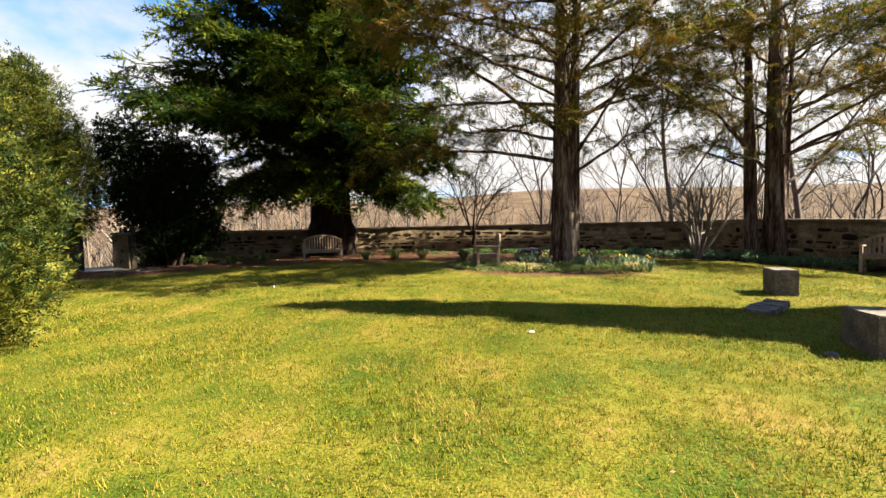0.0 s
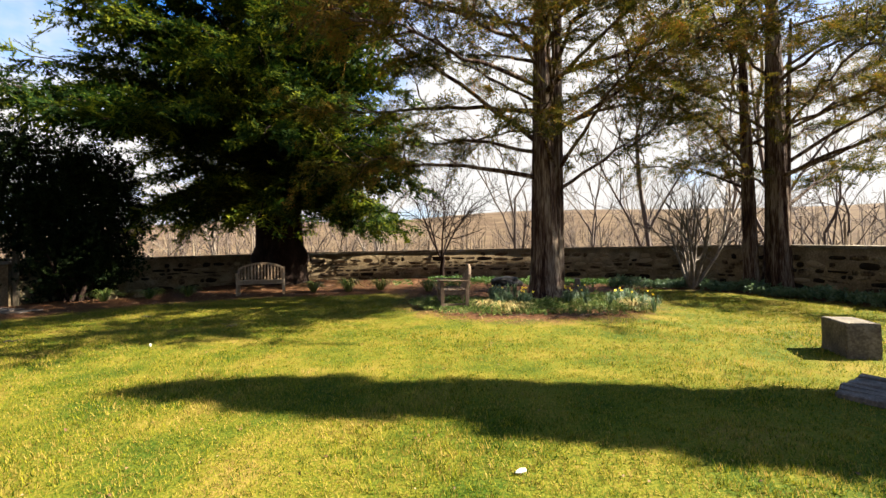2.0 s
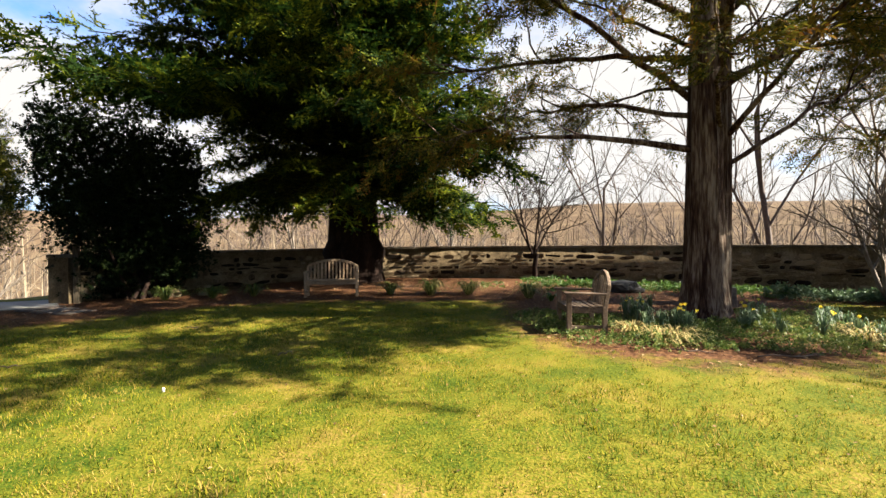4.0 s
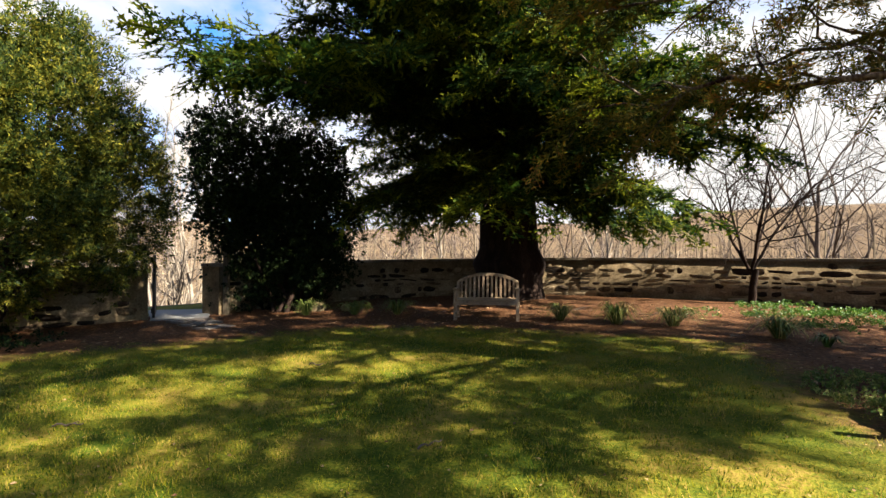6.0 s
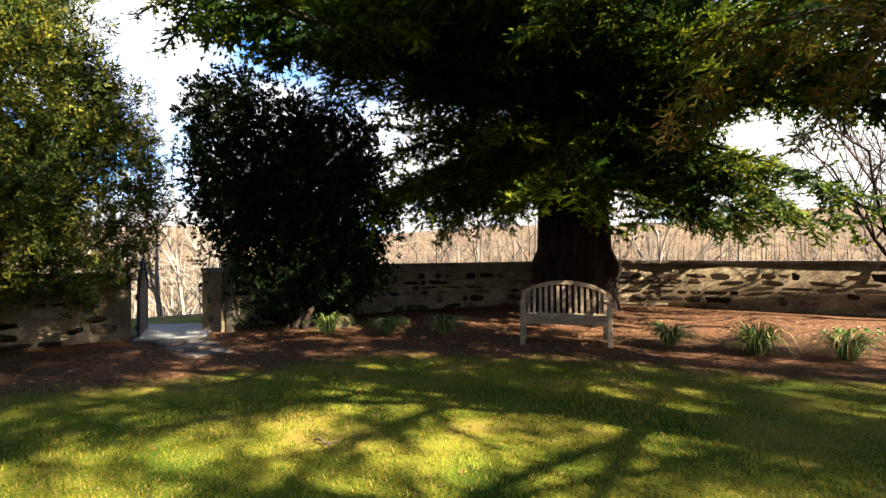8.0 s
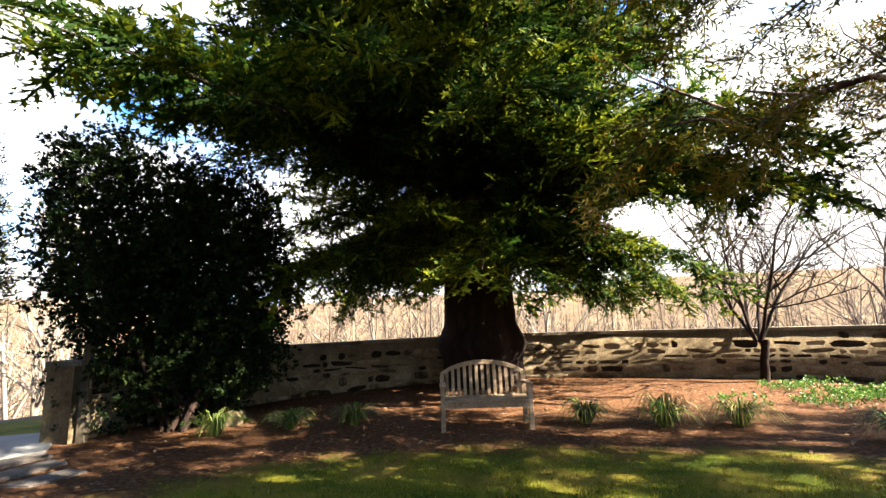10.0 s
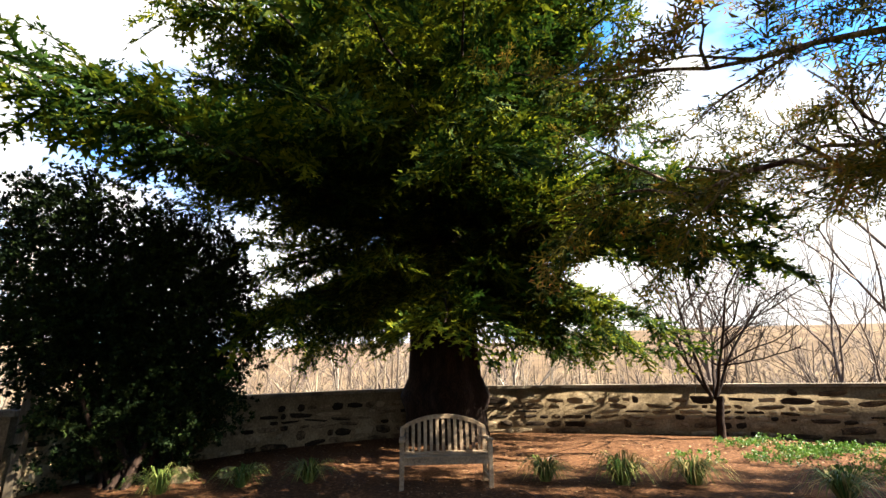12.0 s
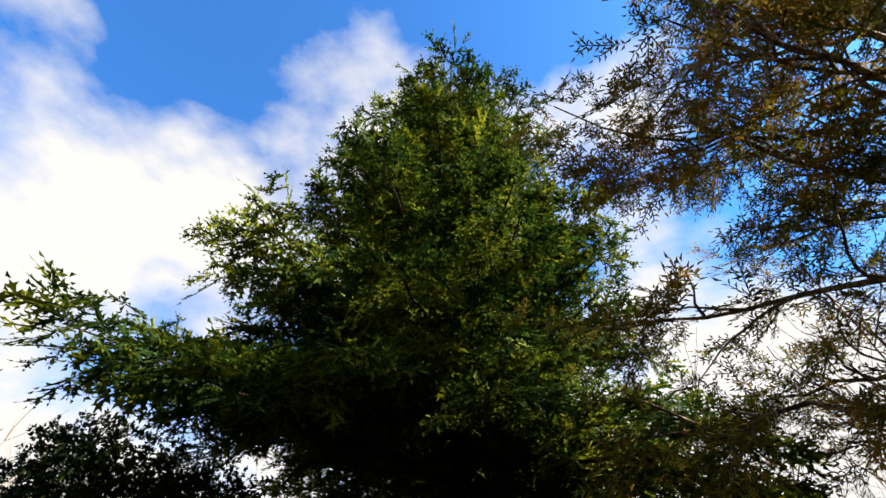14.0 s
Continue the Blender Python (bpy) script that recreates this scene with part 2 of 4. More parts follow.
def thing(name, at, label, category, group="", kind="", turn=0.0):
    ob = new(name)
    ob.empty_display_size = 0.2
    ob.matrix_world = pose(*at, 0, 0, turn)
    return tagged(ob, label, category, group, kind)


def box(bm, size, centre, turn=None, bevel=0.0, taper=1.0):
    """A bevelled box added to bm."""
    made = bmesh.ops.create_cube(bm, size=1.0)["verts"]
    for v in made:
        k = taper if v.co.z > 0 else 1.0
        v.co = Vector((v.co.x * size[0] * k, v.co.y * size[1] * k, v.co.z * size[2]))
        if turn:
            v.co = turn @ v.co
        v.co += Vector(centre)
    if bevel:
        edges = {e for v in made for e in v.link_edges}
        bmesh.ops.bevel(bm, geom=list(edges), offset=bevel, segments=2, affect="EDGES", profile=0.6)
    return made


def turns(axis_x, up):
    """Rotation matrices, one a row, whose x runs along axis_x and whose z leans to up."""
    x = axis_x / (np.linalg.norm(axis_x, axis=1)[:, None] + 1e-9)
    y = np.cross(up, x)
    y /= np.linalg.norm(y, axis=1)[:, None] + 1e-9
    return np.stack([x, y, np.cross(x, y)], -1)


def rosette(count, leaf, width, lift, rng):
    """A whorl of small leaves round x, of unit reach."""
    v, t = [], []
    for i in range(count):
        a = i * 2.4 + rng.uniform(-0.3, 0.3)
        c = rng.uniform(0.2, 1.0)
        d = np.array((lift + 0.5 * c, math.cos(a), math.sin(a)))
        d /= np.linalg.norm(d)
        base = np.array((c * 0.75, 0, 0))
        w = np.cross(d, (0.3, math.sin(a), -math.cos(a)))
        w = w / np.linalg.norm(w) * width * 0.5
        k = len(v)
        v += [base + d * leaf * 0.2 - w, base + d * leaf * 0.35 + w, base + d * leaf]
        t += [(k, k + 1, k + 2)]
    return np.array(v), np.array(t)


def brush(shoots, pairs, leaf, width, fan, rng):
    """Shoots fanning out along x, each set with short leaflets to both sides."""
    v, t = [], []

    def leaflet(base, d, ln, w):
        k = len(v)
        v.extend([base - w * 0.5, base + d * ln * 0.35 + w * 0.5, base + d * ln])
        t.append((k, k + 1, k + 2))

    for i in range(shoots):
        a = fan * (2 * i / (shoots - 1) - 1) + rng.uniform(-0.15, 0.15)
        d = np.array((math.cos(a), math.sin(a), rng.uniform(-0.3, 0.35)))
        d /= np.linalg.norm(d)
        side = np.cross((0, 0, 1.0), d)
        side /= np.linalg.norm(side)
        up = np.cross(d, side)
        long = 0.75 * (1 - 0.3 * abs(a) / fan)
        base = np.array((0.2 * (1 - abs(a) / fan), 0, 0))
        for m in range(pairs):
            s = (m + 0.4) / pairs
            for sg in (-1, 1):
                tilt = rng.uniform(-0.6, 0.6)
                out = d * 0.72 + sg * 0.62 * side + up * tilt * 0.6
                out /= np.linalg.norm(out)
                leaflet(base + d * long * s, out, leaf * (1 - 0.35 * s), (side * 0.7 - sg * d * 0.5 + up * tilt) * width)
        leaflet(base + d * long * 0.9, d, leaf, side * width)
    return np.array(v), np.array(t)


def feather(rng, pairs=3, needle=0.15, wide=0.085, gap=0.125, core=0.02):
    """A flat fir-like spray of unit length: a leading shoot and side shoots, each set with broad needles in two rows."""
    v, t = [], []

    def shoot(base, d, ln):
        side = np.cross((0, 0, 1.0), d)
        side /= np.linalg.norm(side)
        n = max(2, int(ln / gap))
        k, drop = len(v), np.array((0, 0, -0.10 * ln * ln))
        v.extend([base, base + d * ln * 0.5 + side * core + drop * 0.25, base + d * ln + drop, base + d * ln * 0.5 - side * core + drop * 0.25])
        t.extend([(k, k + 1, k + 2), (k, k + 2, k + 3)])
        for m in range(n + 1):
            c = base + d * ln * m / n + np.array((0, 0, -0.10 * (ln * m / n) ** 2))
            for sg in (-1, 1) if m < n else (0,):
                out = d * (0.62 if sg else 1.0) + side * sg * 0.80 + np.array((0, 0, rng.uniform(-0.22, 0.30)))
                out /= np.linalg.norm(out)
                w = np.cross(out, (0, 0, 1.0)) * wide * 0.5 + np.array((0, 0, rng.uniform(-0.02, 0.02)))
                k, ln2 = len(v), needle * rng.uniform(0.8, 1.15)
                v.extend([c - w * 0.8, c + out * ln2 * 0.4 + w, c + out * ln2])
                t.append((k, k + 1, k + 2))

    shoot(np.zeros(3), np.array((1.0, 0, 0)), 0.95)
    for i in range(pairs):
        s = 0.14 + 0.56 * i / max(1, pairs - 1) + rng.uniform(-0.03, 0.03)
        for sg in (-1, 1):
            a = rng.uniform(0.65, 0.95)
            d = np.array((math.cos(a), sg * math.sin(a), rng.uniform(-0.18, 0.12)))
            shoot(np.array((s, 0, -0.1 * s * s)), d / np.linalg.norm(d), (0.56 - 0.34 * s) * rng.uniform(0.8, 1.15))
    return np.array(v), np.array(t)


# ---- plan of the garden ----
CENTRE = np.array((-0.3, 9.0))
# inner foot of the garden wall, anticlockwise from the gate's far pier round the back
WALL = [(-9.86, 13.42), (-9.95, 14.4), (-9.75, 16.0), (-9.25, 17.3), (-8.45, 18.7), (-7.3, 20.0), (-5.9, 20.9), (-4.5, 21.45), (-3.0, 21.7), (-1.5, 21.75),
        (0.2, 21.6), (3.0, 21.25), (5.9, 20.4), (8.0, 19.2), (9.4, 17.6), (10.1, 15.4), (10.5, 13.4), (10.6, 10.5), (10.6, 6.0), (9.8, 1.0), (7.5, -3.5),
        (3.5, -6.0), (-1.0, -6.8), (-5.5, -6.0), (-9.0, -2.5), (-11.2, 2.5), (-11.6, 6.5), (-11.5, 8.6), (-11.25, 9.6), (-10.95, 10.8), (-10.40, 12.27)]
LAWN = [(-9.3, 8.0), (-8.2, 10.2), (-7.4, 11.3), (-6.85, 12.6), (-6.2, 13.5), (-5.2, 14.05), (-4.2, 14.4), (-3.0, 14.6), (-1.6, 14.9), (-0.6, 14.8), (-0.15, 13.6),
        (0.0, 12.0), (0.25, 11.2), (0.6, 10.6), (1.2, 10.15), (2.2, 10.0), (3.2, 10.2), (4.2, 10.9), (4.9, 11.9), (5.4, 13.5), (5.7, 15.6), (6.6, 16.8), (8.0, 16.0),
        (9.2, 14.3), (9.8, 12.0), (9.9, 6.0), (9.0, 0.5), (6.5, -3.5), (0.0, -6.0), (-6.0, -5.0), (-9.6, -1.0), (-10.4, 4.0)]


def polar_wall(x, y):
    """Distance outward past the wall's inner face."""
    pts = np.array(WALL + [(-10.1, 12.6)]) - CENTRE
    th, rr = np.arctan2(pts[:, 1], pts[:, 0]), np.hypot(pts[:, 0], pts[:, 1])
    order = np.argsort(th)
    dx, dy = np.asarray(x) - CENTRE[0], np.asarray(y) - CENTRE[1]
    return np.hypot(dx, dy) - np.interp(np.arctan2(dy, dx), th[order], rr[order], period=2 * np.pi)


def step(v):
    v = np.clip(v, 0, 1)
    return v * v * (3 - 2 * v)


def height(x, y):
    x, y = np.asarray(x, float), np.asarray(y, float)
    h = -0.24 * step((9.5 - y) / 8.0) - 0.027 * np.clip(x - 1, 0, 10)
    h = h + 0.012 * np.sin(1.7 * x + 0.6 * y) * np.sin(1.3 * y - 0.4 * x)
    out = polar_wall(x, y)
    h = h - 0.03 * np.clip(out - 0.5, 0, 3) - 15 * step((out - 2.6) / 48)
    far = np.hypot(x, y)
    ridge = 1 + 0.10 * np.sin(0.006 * x + 1) + 0.06 * np.sin(0.017 * x + 0.011 * y)
    return h + 58 * ridge * step((out - 110) / 520)


def lawn_distance(x, y):
    """Signed distance to the lawn's edge: positive in the beds."""
    x, y = np.asarray(x, float), np.asarray(y, float)
    inside, best = np.zeros(x.shape, bool), np.full(x.shape, 1e9)
    for (x0, y0), (x1, y1) in zip(LAWN, LAWN[1:] + LAWN[:1]):
        ex, ey = x1 - x0, y1 - y0
        s = np.clip(((x - x0) * ex + (y - y0) * ey) / (ex * ex + ey * ey), 0, 1)
        best = np.minimum(best, np.hypot(x - x0 - s * ex, y - y0 - s * ey))
        crosses = (y0 > y) != (y1 > y)
        inside ^= crosses & (x < x0 + (y - y0) * ex / (ey if ey else 1e-9))
    return np.where(inside, -best, best)


# ---- ground, one sheet to the horizon ----
def build_ground():
    radii = np.concatenate([np.arange(0, 15, 0.16), 15 * 1.085 ** np.arange(0, 68)])
    sectors = 360
    th = np.arange(sectors) * 2 * np.pi / sectors
    x = CENTRE[0] + radii[:, None] * np.cos(th)
    y = CENTRE[1] + radii[:, None] * np.sin(th)
    g = Geo()
    i, j = np.meshgrid(np.arange(len(radii) - 1), np.arange(sectors), indexing="ij")
    q0, q1 = i * sectors + j, i * sectors + (j + 1) % sectors
    t = np.concatenate([np.stack([q0, q0 + sectors, q1 + sectors], -1).reshape(-1, 3), np.stack([q0, q1 + sectors, q1], -1).reshape(-1, 3)])
    g.add(np.stack([x, y, height(x, y)], -1), t)
    ground = new("ground", g.mesh("ground", M["ground"], True))
    out = polar_wall(x, y)
    bed = np.clip(0.5 + (lawn_distance(x, y) + 0.1) / 2.4, 0, 1) * (out < 0.6)
    wild = np.clip(0.5 + (out - 4.2) / 1.5, 0, 1)
    for name, mask in (("bed", bed), ("wild", wild)):
        a = ground.data.attributes.new(name, "FLOAT", "POINT")
        a.data.foreach_set("value", mask.astype(np.float32).ravel())
    tagged(ground, "sunny patchy lawn with needle-mulched beds, falling to brown woods", "ground", kind="structure")


build_ground()


# ---- garden wall ----
def smooth_line(points, spacing=0.1):
    p = np.array(points, float)
    out = []
    for k in range(len(p) - 1):
        a, b, c, d = p[max(k - 1, 0)], p[k], p[k + 1], p[min(k + 2, len(p) - 1)]
        m = max(2, int(np.linalg.norm(c - b) / spacing))
        for s in np.arange(m) / m:
            out.append(0.5 * (2 * b + (c - a) * s + (2 * a - 5 * b + 4 * c - d) * s * s + (3 * b - a - 3 * c + d) * s ** 3))
    return np.array(out + [p[-1]])


LINE = smooth_line(WALL)
RUN = np.concatenate([[0], np.cumsum(np.linalg.norm(np.diff(LINE, axis=0), axis=1))])
WALL_END = RUN[-1]


def on_wall(s):
    """Inner foot and outward normal at s metres along the wall."""
    p = np.array((np.interp(s, RUN, LINE[:, 0]), np.interp(s, RUN, LINE[:, 1])))
    q = np.array((np.interp(s + 0.2, RUN, LINE[:, 0]), np.interp(s + 0.2, RUN, LINE[:, 1])))
    o = np.array((np.interp(s - 0.2, RUN, LINE[:, 0]), np.interp(s - 0.2, RUN, LINE[:, 1])))
    t = (q - o) / (np.linalg.norm(q - o) + 1e-9)
    n = np.array((-t[1], t[0]))
    return p, n if n @ (p - CENTRE) > 0 else -n


def wall_top(s):
    return np.interp(s, [0, 6, 10, 20, 27, 34, 40, WALL_END - 8, WALL_END], [1.02, 1.06, 1.10, 1.08, 1.04, 0.84, 0.74, 0.86, 0.98])


THICK = 0.46


def build_wall():
    wall = thing("garden_wall", (*LINE[0], 0), "rubble stone garden wall with flat coping and pale mortar", "wall", kind="structure")
    base = wall.matrix_world.inverted()
    core = Geo()
    n = int(WALL_END / 0.25)
    rings = []
    for s in np.linspace(0, WALL_END, n):
        p, nor = on_wall(s)
        top = wall_top(s)
        a, b = p, p + nor * THICK
        z = float(height(*p)) - 0.25
        rings.append([(*a, z), (*a, top), (*b, top), (*b, z - 0.5)])
    v = np.array(rings).reshape(-1, 3) - np.array((*LINE[0], 0))
    t = []
    for i in range(n - 1):
        for j in range(4):
            a, b = i * 4 + j, i * 4 + (j + 1) % 4
            t += [(a, b, b + 4), (a, b + 4, a + 4)]
    t += [(0, 1, 2), (0, 2, 3), (4 * n - 4, 4 * n - 2, 4 * n - 3), (4 * n - 4, 4 * n - 1, 4 * n - 2)]
    core.add(v, t)
    geo_part("mortar_core", core, M["mortar"], wall)
    return wall


garden_wall = build_wall()


# ---- trees ----
def wander(start, direction, length, steps, rng, bend=0.15, lift=0.0):
    """A crooked line of points."""
    p, d = np.array(start, float), np.array(direction, float)
    d /= np.linalg.norm(d)
    out = [p.copy()]
    for _ in range(steps):
        d = d + rng.normal(0, bend, 3) + np.array((0, 0, lift / steps))
        d /= np.linalg.norm(d)
        p = p + d * length / steps
        out.append(p.copy())
    return np.array(out)


def trunk_geo(radius, top, rng, flare=1.6, flutes=7, lean=(0, 0), rings=26, sides=28, bulge=0.0, tip=0.25):
    """A fluted trunk, flared at the root, up to the height top."""
    g = Geo()
    z = np.linspace(0, 1, rings) ** 1.5 * top
    ang = np.arange(sides) * 2 * np.pi / sides
    ph = rng.uniform(0, 6.28, 4)
    v = []
    for h in z:
        r = radius * (1 - (1 - tip) * (h / top) ** 1.1) * (1 + (flare - 1) * math.exp(-h / (0.55 * radius + 0.12)))
        r *= 1 + bulge * math.exp(-((h - 1.1) / 0.28) ** 2)
        lump = 1 + 0.085 * np.sin(flutes * ang + ph[0] + 0.5 * h) + 0.04 * np.sin(2 * flutes * ang + ph[1]) + 0.06 * np.sin(2 * ang + ph[2] + 0.6 * h)
        v.append(np.stack([r * lump * np.cos(ang) + lean[0] * h, r * lump * np.sin(ang) + lean[1] * h, np.full(sides, h - 0.12)], -1))
    i, j = np.meshgrid(np.arange(rings - 1), np.arange(sides), indexing="ij")
    a, b = i * sides + j, i * sides + (j + 1) % sides
    g.add(np.array(v), np.concatenate([np.stack([a, b, b + sides], -1).reshape(-1, 3), np.stack([a, b + sides, a + sides], -1).reshape(-1, 3)]))
    return g


def limb_line(foot, az, reach, rise, droop, rng, steps=12):
    s = np.linspace(0, 1, steps)
    wob = np.cumsum(rng.normal(0, 0.035, steps)) * reach * 0.35
    side = np.array((-math.sin(az), math.cos(az), 0))
    out = np.array((math.cos(az), math.sin(az), 0))
    p = np.array(foot)[None] + out[None] * (s * reach)[:, None] + side[None] * wob[:, None]
    p[:, 2] += rise * s - droop * s ** 2 + rng.normal(0, 0.02, steps) * reach * s
    return p


def foliage(g, line, templates, rng, start=0.25, every=0.34, side_len=0.42, spray=0.5, gap=0.24, wood=None, hang=0.25, width=1.0, clump=0.0, tilt=0.3):
    """Sprays on side shoots along a limb; clump leaves bare stretches between the tufts."""
    seg = np.linalg.norm(np.diff(line, axis=0), axis=1)
    run = np.concatenate([[0], np.cumsum(seg)])
    total = run[-1]
    pos, axes, ups, sizes = [], [], [], []
    s, k = start * total, 0
    phase = rng.uniform(0, 6.28)
    while s < total:
        if clump and math.sin(5.2 * s + phase) < clump - 1 and s < 0.85 * total:
            s += 0.08
            continue
        p = np.array([np.interp(s, run, line[:, c]) for c in range(3)])
        q = np.array([np.interp(min(s + 0.1, total), run, line[:, c]) for c in range(3)])
        d = (q - p) / (np.linalg.norm(q - p) + 1e-9) if s < total - 0.11 else (line[-1] - line[-2]) / np.linalg.norm(line[-1] - line[-2])
        left = np.cross((0, 0, 1), d)
        left /= np.linalg.norm(left) + 1e-9
        sd = (1 if k % 2 else -1)
        f = s / total
        ln = (0.35 + side_len * total * (0.25 + 1.0 * (1 - f)) * min(1, (f - start) * 6 + 0.5)) * rng.uniform(0.6, 1.15)
        ln = min(ln, 2.4)
        ang = rng.uniform(0.7, 1.15)
        sub = d * math.cos(ang) + left * sd * math.sin(ang) + np.array((0, 0, rng.normal(0.0, 0.16)))
        n = max(1, int(ln / gap))
        pts = []
        for m in range(n):
            w = (m + 0.6) / n * ln
            c = p + sub * w + np.array((0, 0, -hang * w * w / max(ln, 0.6)))
            pts.append(c)
            for half in (-1, 1) if m < n - 1 else (0,):
                ax = sub + half * (0.75 * np.cross((0, 0, 1), sub)) + rng.normal(0, 0.22 + 0.3 * (tilt - 0.3), 3) + np.array((0, 0, -0.25 * hang - 0.5 * (tilt - 0.3)))
                pos.append(c)
                axes.append(ax)
                ups.append(np.array((0, 0, 1)) + rng.normal(0, tilt, 3))
                sizes.append(spray * rng.uniform(0.65, 1.2))
        if wood is not None and len(pts) > 1:
            wood.tube([p] + pts, np.linspace(0.013, 0.004, len(pts) + 1), 3)
        s += every * rng.uniform(0.7, 1.3)
        k += 1
    if pos:
        pos, rot, sizes = np.array(pos), turns(np.array(axes), np.array(ups)), np.array(sizes)
        pick = rng.integers(0, len(templates), len(pos))
        for i, tpl in enumerate(templates):
            m = pick == i
            g.scatter(tpl, pos[m], rot[m], np.stack([sizes[m], sizes[m] * width, sizes[m]], -1))


TIPS = np.random.default_rng(2)
YEW = [feather(TIPS, 2, 0.145, 0.085, 0.115, 0.05), feather(TIPS, 3, 0.14, 0.08, 0.13, 0.05), feather(TIPS, 2, 0.15, 0.085, 0.11, 0.05)]
JUNIPER = [feather(TIPS, 2, 0.20, 0.065, 0.12), feather(TIPS, 2, 0.18, 0.06, 0.11), feather(TIPS, 3, 0.19, 0.065, 0.14)]


def big_conifer():
    rng = np.random.default_rng(11)
    at = (-5.78, 20.15)
    tree = thing("conifer_tree", (*at, float(height(*at))), "massive dark spreading evergreen with flared trunk against the wall", "tree")
    # trunk and limbs look shaded partly through their darkened bark colour
    geo_part("trunk", trunk_geo(0.90, 17.5, rng, 1.22, 5, (0.008, -0.02), bulge=0.22, tip=0.06), M["dark_bark"], tree, "thick flared trunk, crown shade darkened into its bark", True)
    crown, shoots = Geo(), Geo()

    def bough(foot_z, tip, bow, thick, **leafing):
        """A limb from the trunk at foot_z to a tip, bowed upward (or sagging, below zero)."""
        tip = np.array(tip)
        az = math.atan2(tip[1], tip[0])
        foot = np.array((0.45 * math.cos(az), 0.45 * math.sin(az), foot_z))
        q = np.linspace(0, 1, 13)[:, None]
        line = foot + (tip - foot) * q + np.array((0, 0, bow)) * 4 * q * (1 - q)
        line += np.cumsum(rng.normal(0, 0.05, line.shape), axis=0) * q
        limb = Geo()
        limb.tube(line, np.linspace(thick, 0.010, 13), 6)
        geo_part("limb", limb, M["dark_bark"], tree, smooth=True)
        foliage(crown, line, YEW, rng, **leafing)

    # long boughs reaching out over the lawn
    for foot_z, tip, bow in ((4.0, (-2.8, -8.5, 4.9), 0.5), (3.7, (-1.5, -8.5, 4.4), 0.5), (5.4, (-4.4, -5.9, 6.5), 0.3), (6.0, (-1.3, -7.9, 7.0), 0.4), (6.4, (-1.9, -7.4, 7.1), 0.3),
                             (6.2, (3.0, -6.6, 7.5), 0.4), (5.0, (3.5, -4.8, 5.7), 0.5), (4.2, (5.6, -4.4, 3.1), 0.7), (4.6, (5.4, -5.0, 3.5), 0.7), (3.8, (4.4, -5.5, 2.8), 0.8),
                             (5.6, (1.0, -7.6, 5.6), 0.6), (4.8, (0.2, -7.4, 4.3), 0.7), (4.4, (2.2, -6.6, 4.0), 0.7), (4.6, (-3.4, -6.4, 5.2), 0.5), (5.2, (5.2, -2.2, 5.2), 0.5),
                             (6.4, (5.0, -1.2, 6.6), 0.5), (7.2, (4.6, -3.4, 8.2), 0.4), (5.0, (-5.0, -3.2, 5.4), 0.4), (6.2, (-4.8, -1.6, 7.2), 0.3), (7.4, (-3.8, -4.0, 8.8), 0.3),
                             (8.2, (4.4, -2.6, 9.6), 0.4), (7.8, (4.0, -4.6, 9.0), 0.4), (8.6, (3.2, -5.0, 10.2), 0.4), (9.6, (3.6, -1.2, 11.0), 0.4), (11.4, (2.6, -2.8, 13.6), 0.4), (11.8, (-2.2, -2.8, 13.8), 0.4), (10.4, (-2.8, -3.6, 12.2), 0.4)):
        bough(foot_z, tip, bow, 0.085, start=0.22, every=0.17, side_len=0.17, spray=0.64, gap=0.22, hang=0.18, tilt=0.55, clump=0.4)
    # low drooping skirt round the trunk
    for foot_z, tip in ((3.0, (4.0, 0.6, 1.8)), (3.2, (4.4, 0.2, 2.05)), (2.9, (2.5, 0.3, 2.3)), (2.9, (-2.0, -0.6, 2.4)), (3.2, (-1.6, -4.8, 2.4)), (3.0, (1.3, -5.0, 2.3)), (3.3, (-3.4, -2.4, 2.4)), (3.2, (2.6, -2.6, 2.3)),
                        (3.0, (0.5, -3.2, 2.7)), (3.1, (-0.6, -3.6, 2.7)), (3.4, (3.6, -1.4, 2.5)), (3.5, (-2.6, -3.6, 2.9)), (3.6, (1.9, -3.9, 3.0)), (3.0, (-1.4, -2.0, 2.6)), (3.0, (1.4, -1.8, 2.6)), (3.4, (0.1, -4.4, 3.1)),
                        (3.3, (-3.9, 0.2, 2.3)), (3.5, (-4.6, -1.2, 2.9)), (3.2, (-2.9, -1.3, 2.5)), (3.7, (4.6, -2.4, 2.8)), (3.3, (3.0, 1.5, 2.4)), (3.4, (-2.6, 1.6, 2.5)), (3.9, (-4.0, -3.8, 3.5))):
        bough(foot_z, tip, 0.45, 0.055, start=0.12, every=0.16, side_len=0.22, spray=0.60, gap=0.20, hang=0.45, tilt=0.55, clump=0.3)
    n = 112
    for i in range(n):
        f = (i + 0.5) / n
        z = 3.3 + 14.2 * f ** 1.2
        az = i * 2.39996 + rng.uniform(-0.25, 0.25)
        front = 0.5 - 0.5 * math.sin(az)
        reach = (4.9 + 2.6 * front ** 1.5 - 0.5 * max(0.0, math.cos(az)) - 0.5 * max(0.0, -math.cos(az))) * (1 - ((z - 2.75) / 17.5)) ** 0.5 * rng.uniform(0.78, 1.08)
        rise = reach * (0.24 + 0.75 * f) * rng.uniform(0.7, 1.2)
        bough(z, (reach * math.cos(az), reach * math.sin(az), z + rise), reach * (0.07 if z < 6 else 0.03), 0.035 + 0.006 * reach,
              start=0.10, every=0.19, side_len=0.21, spray=0.72, gap=0.24, hang=0.24, tilt=0.6, clump=0.4)
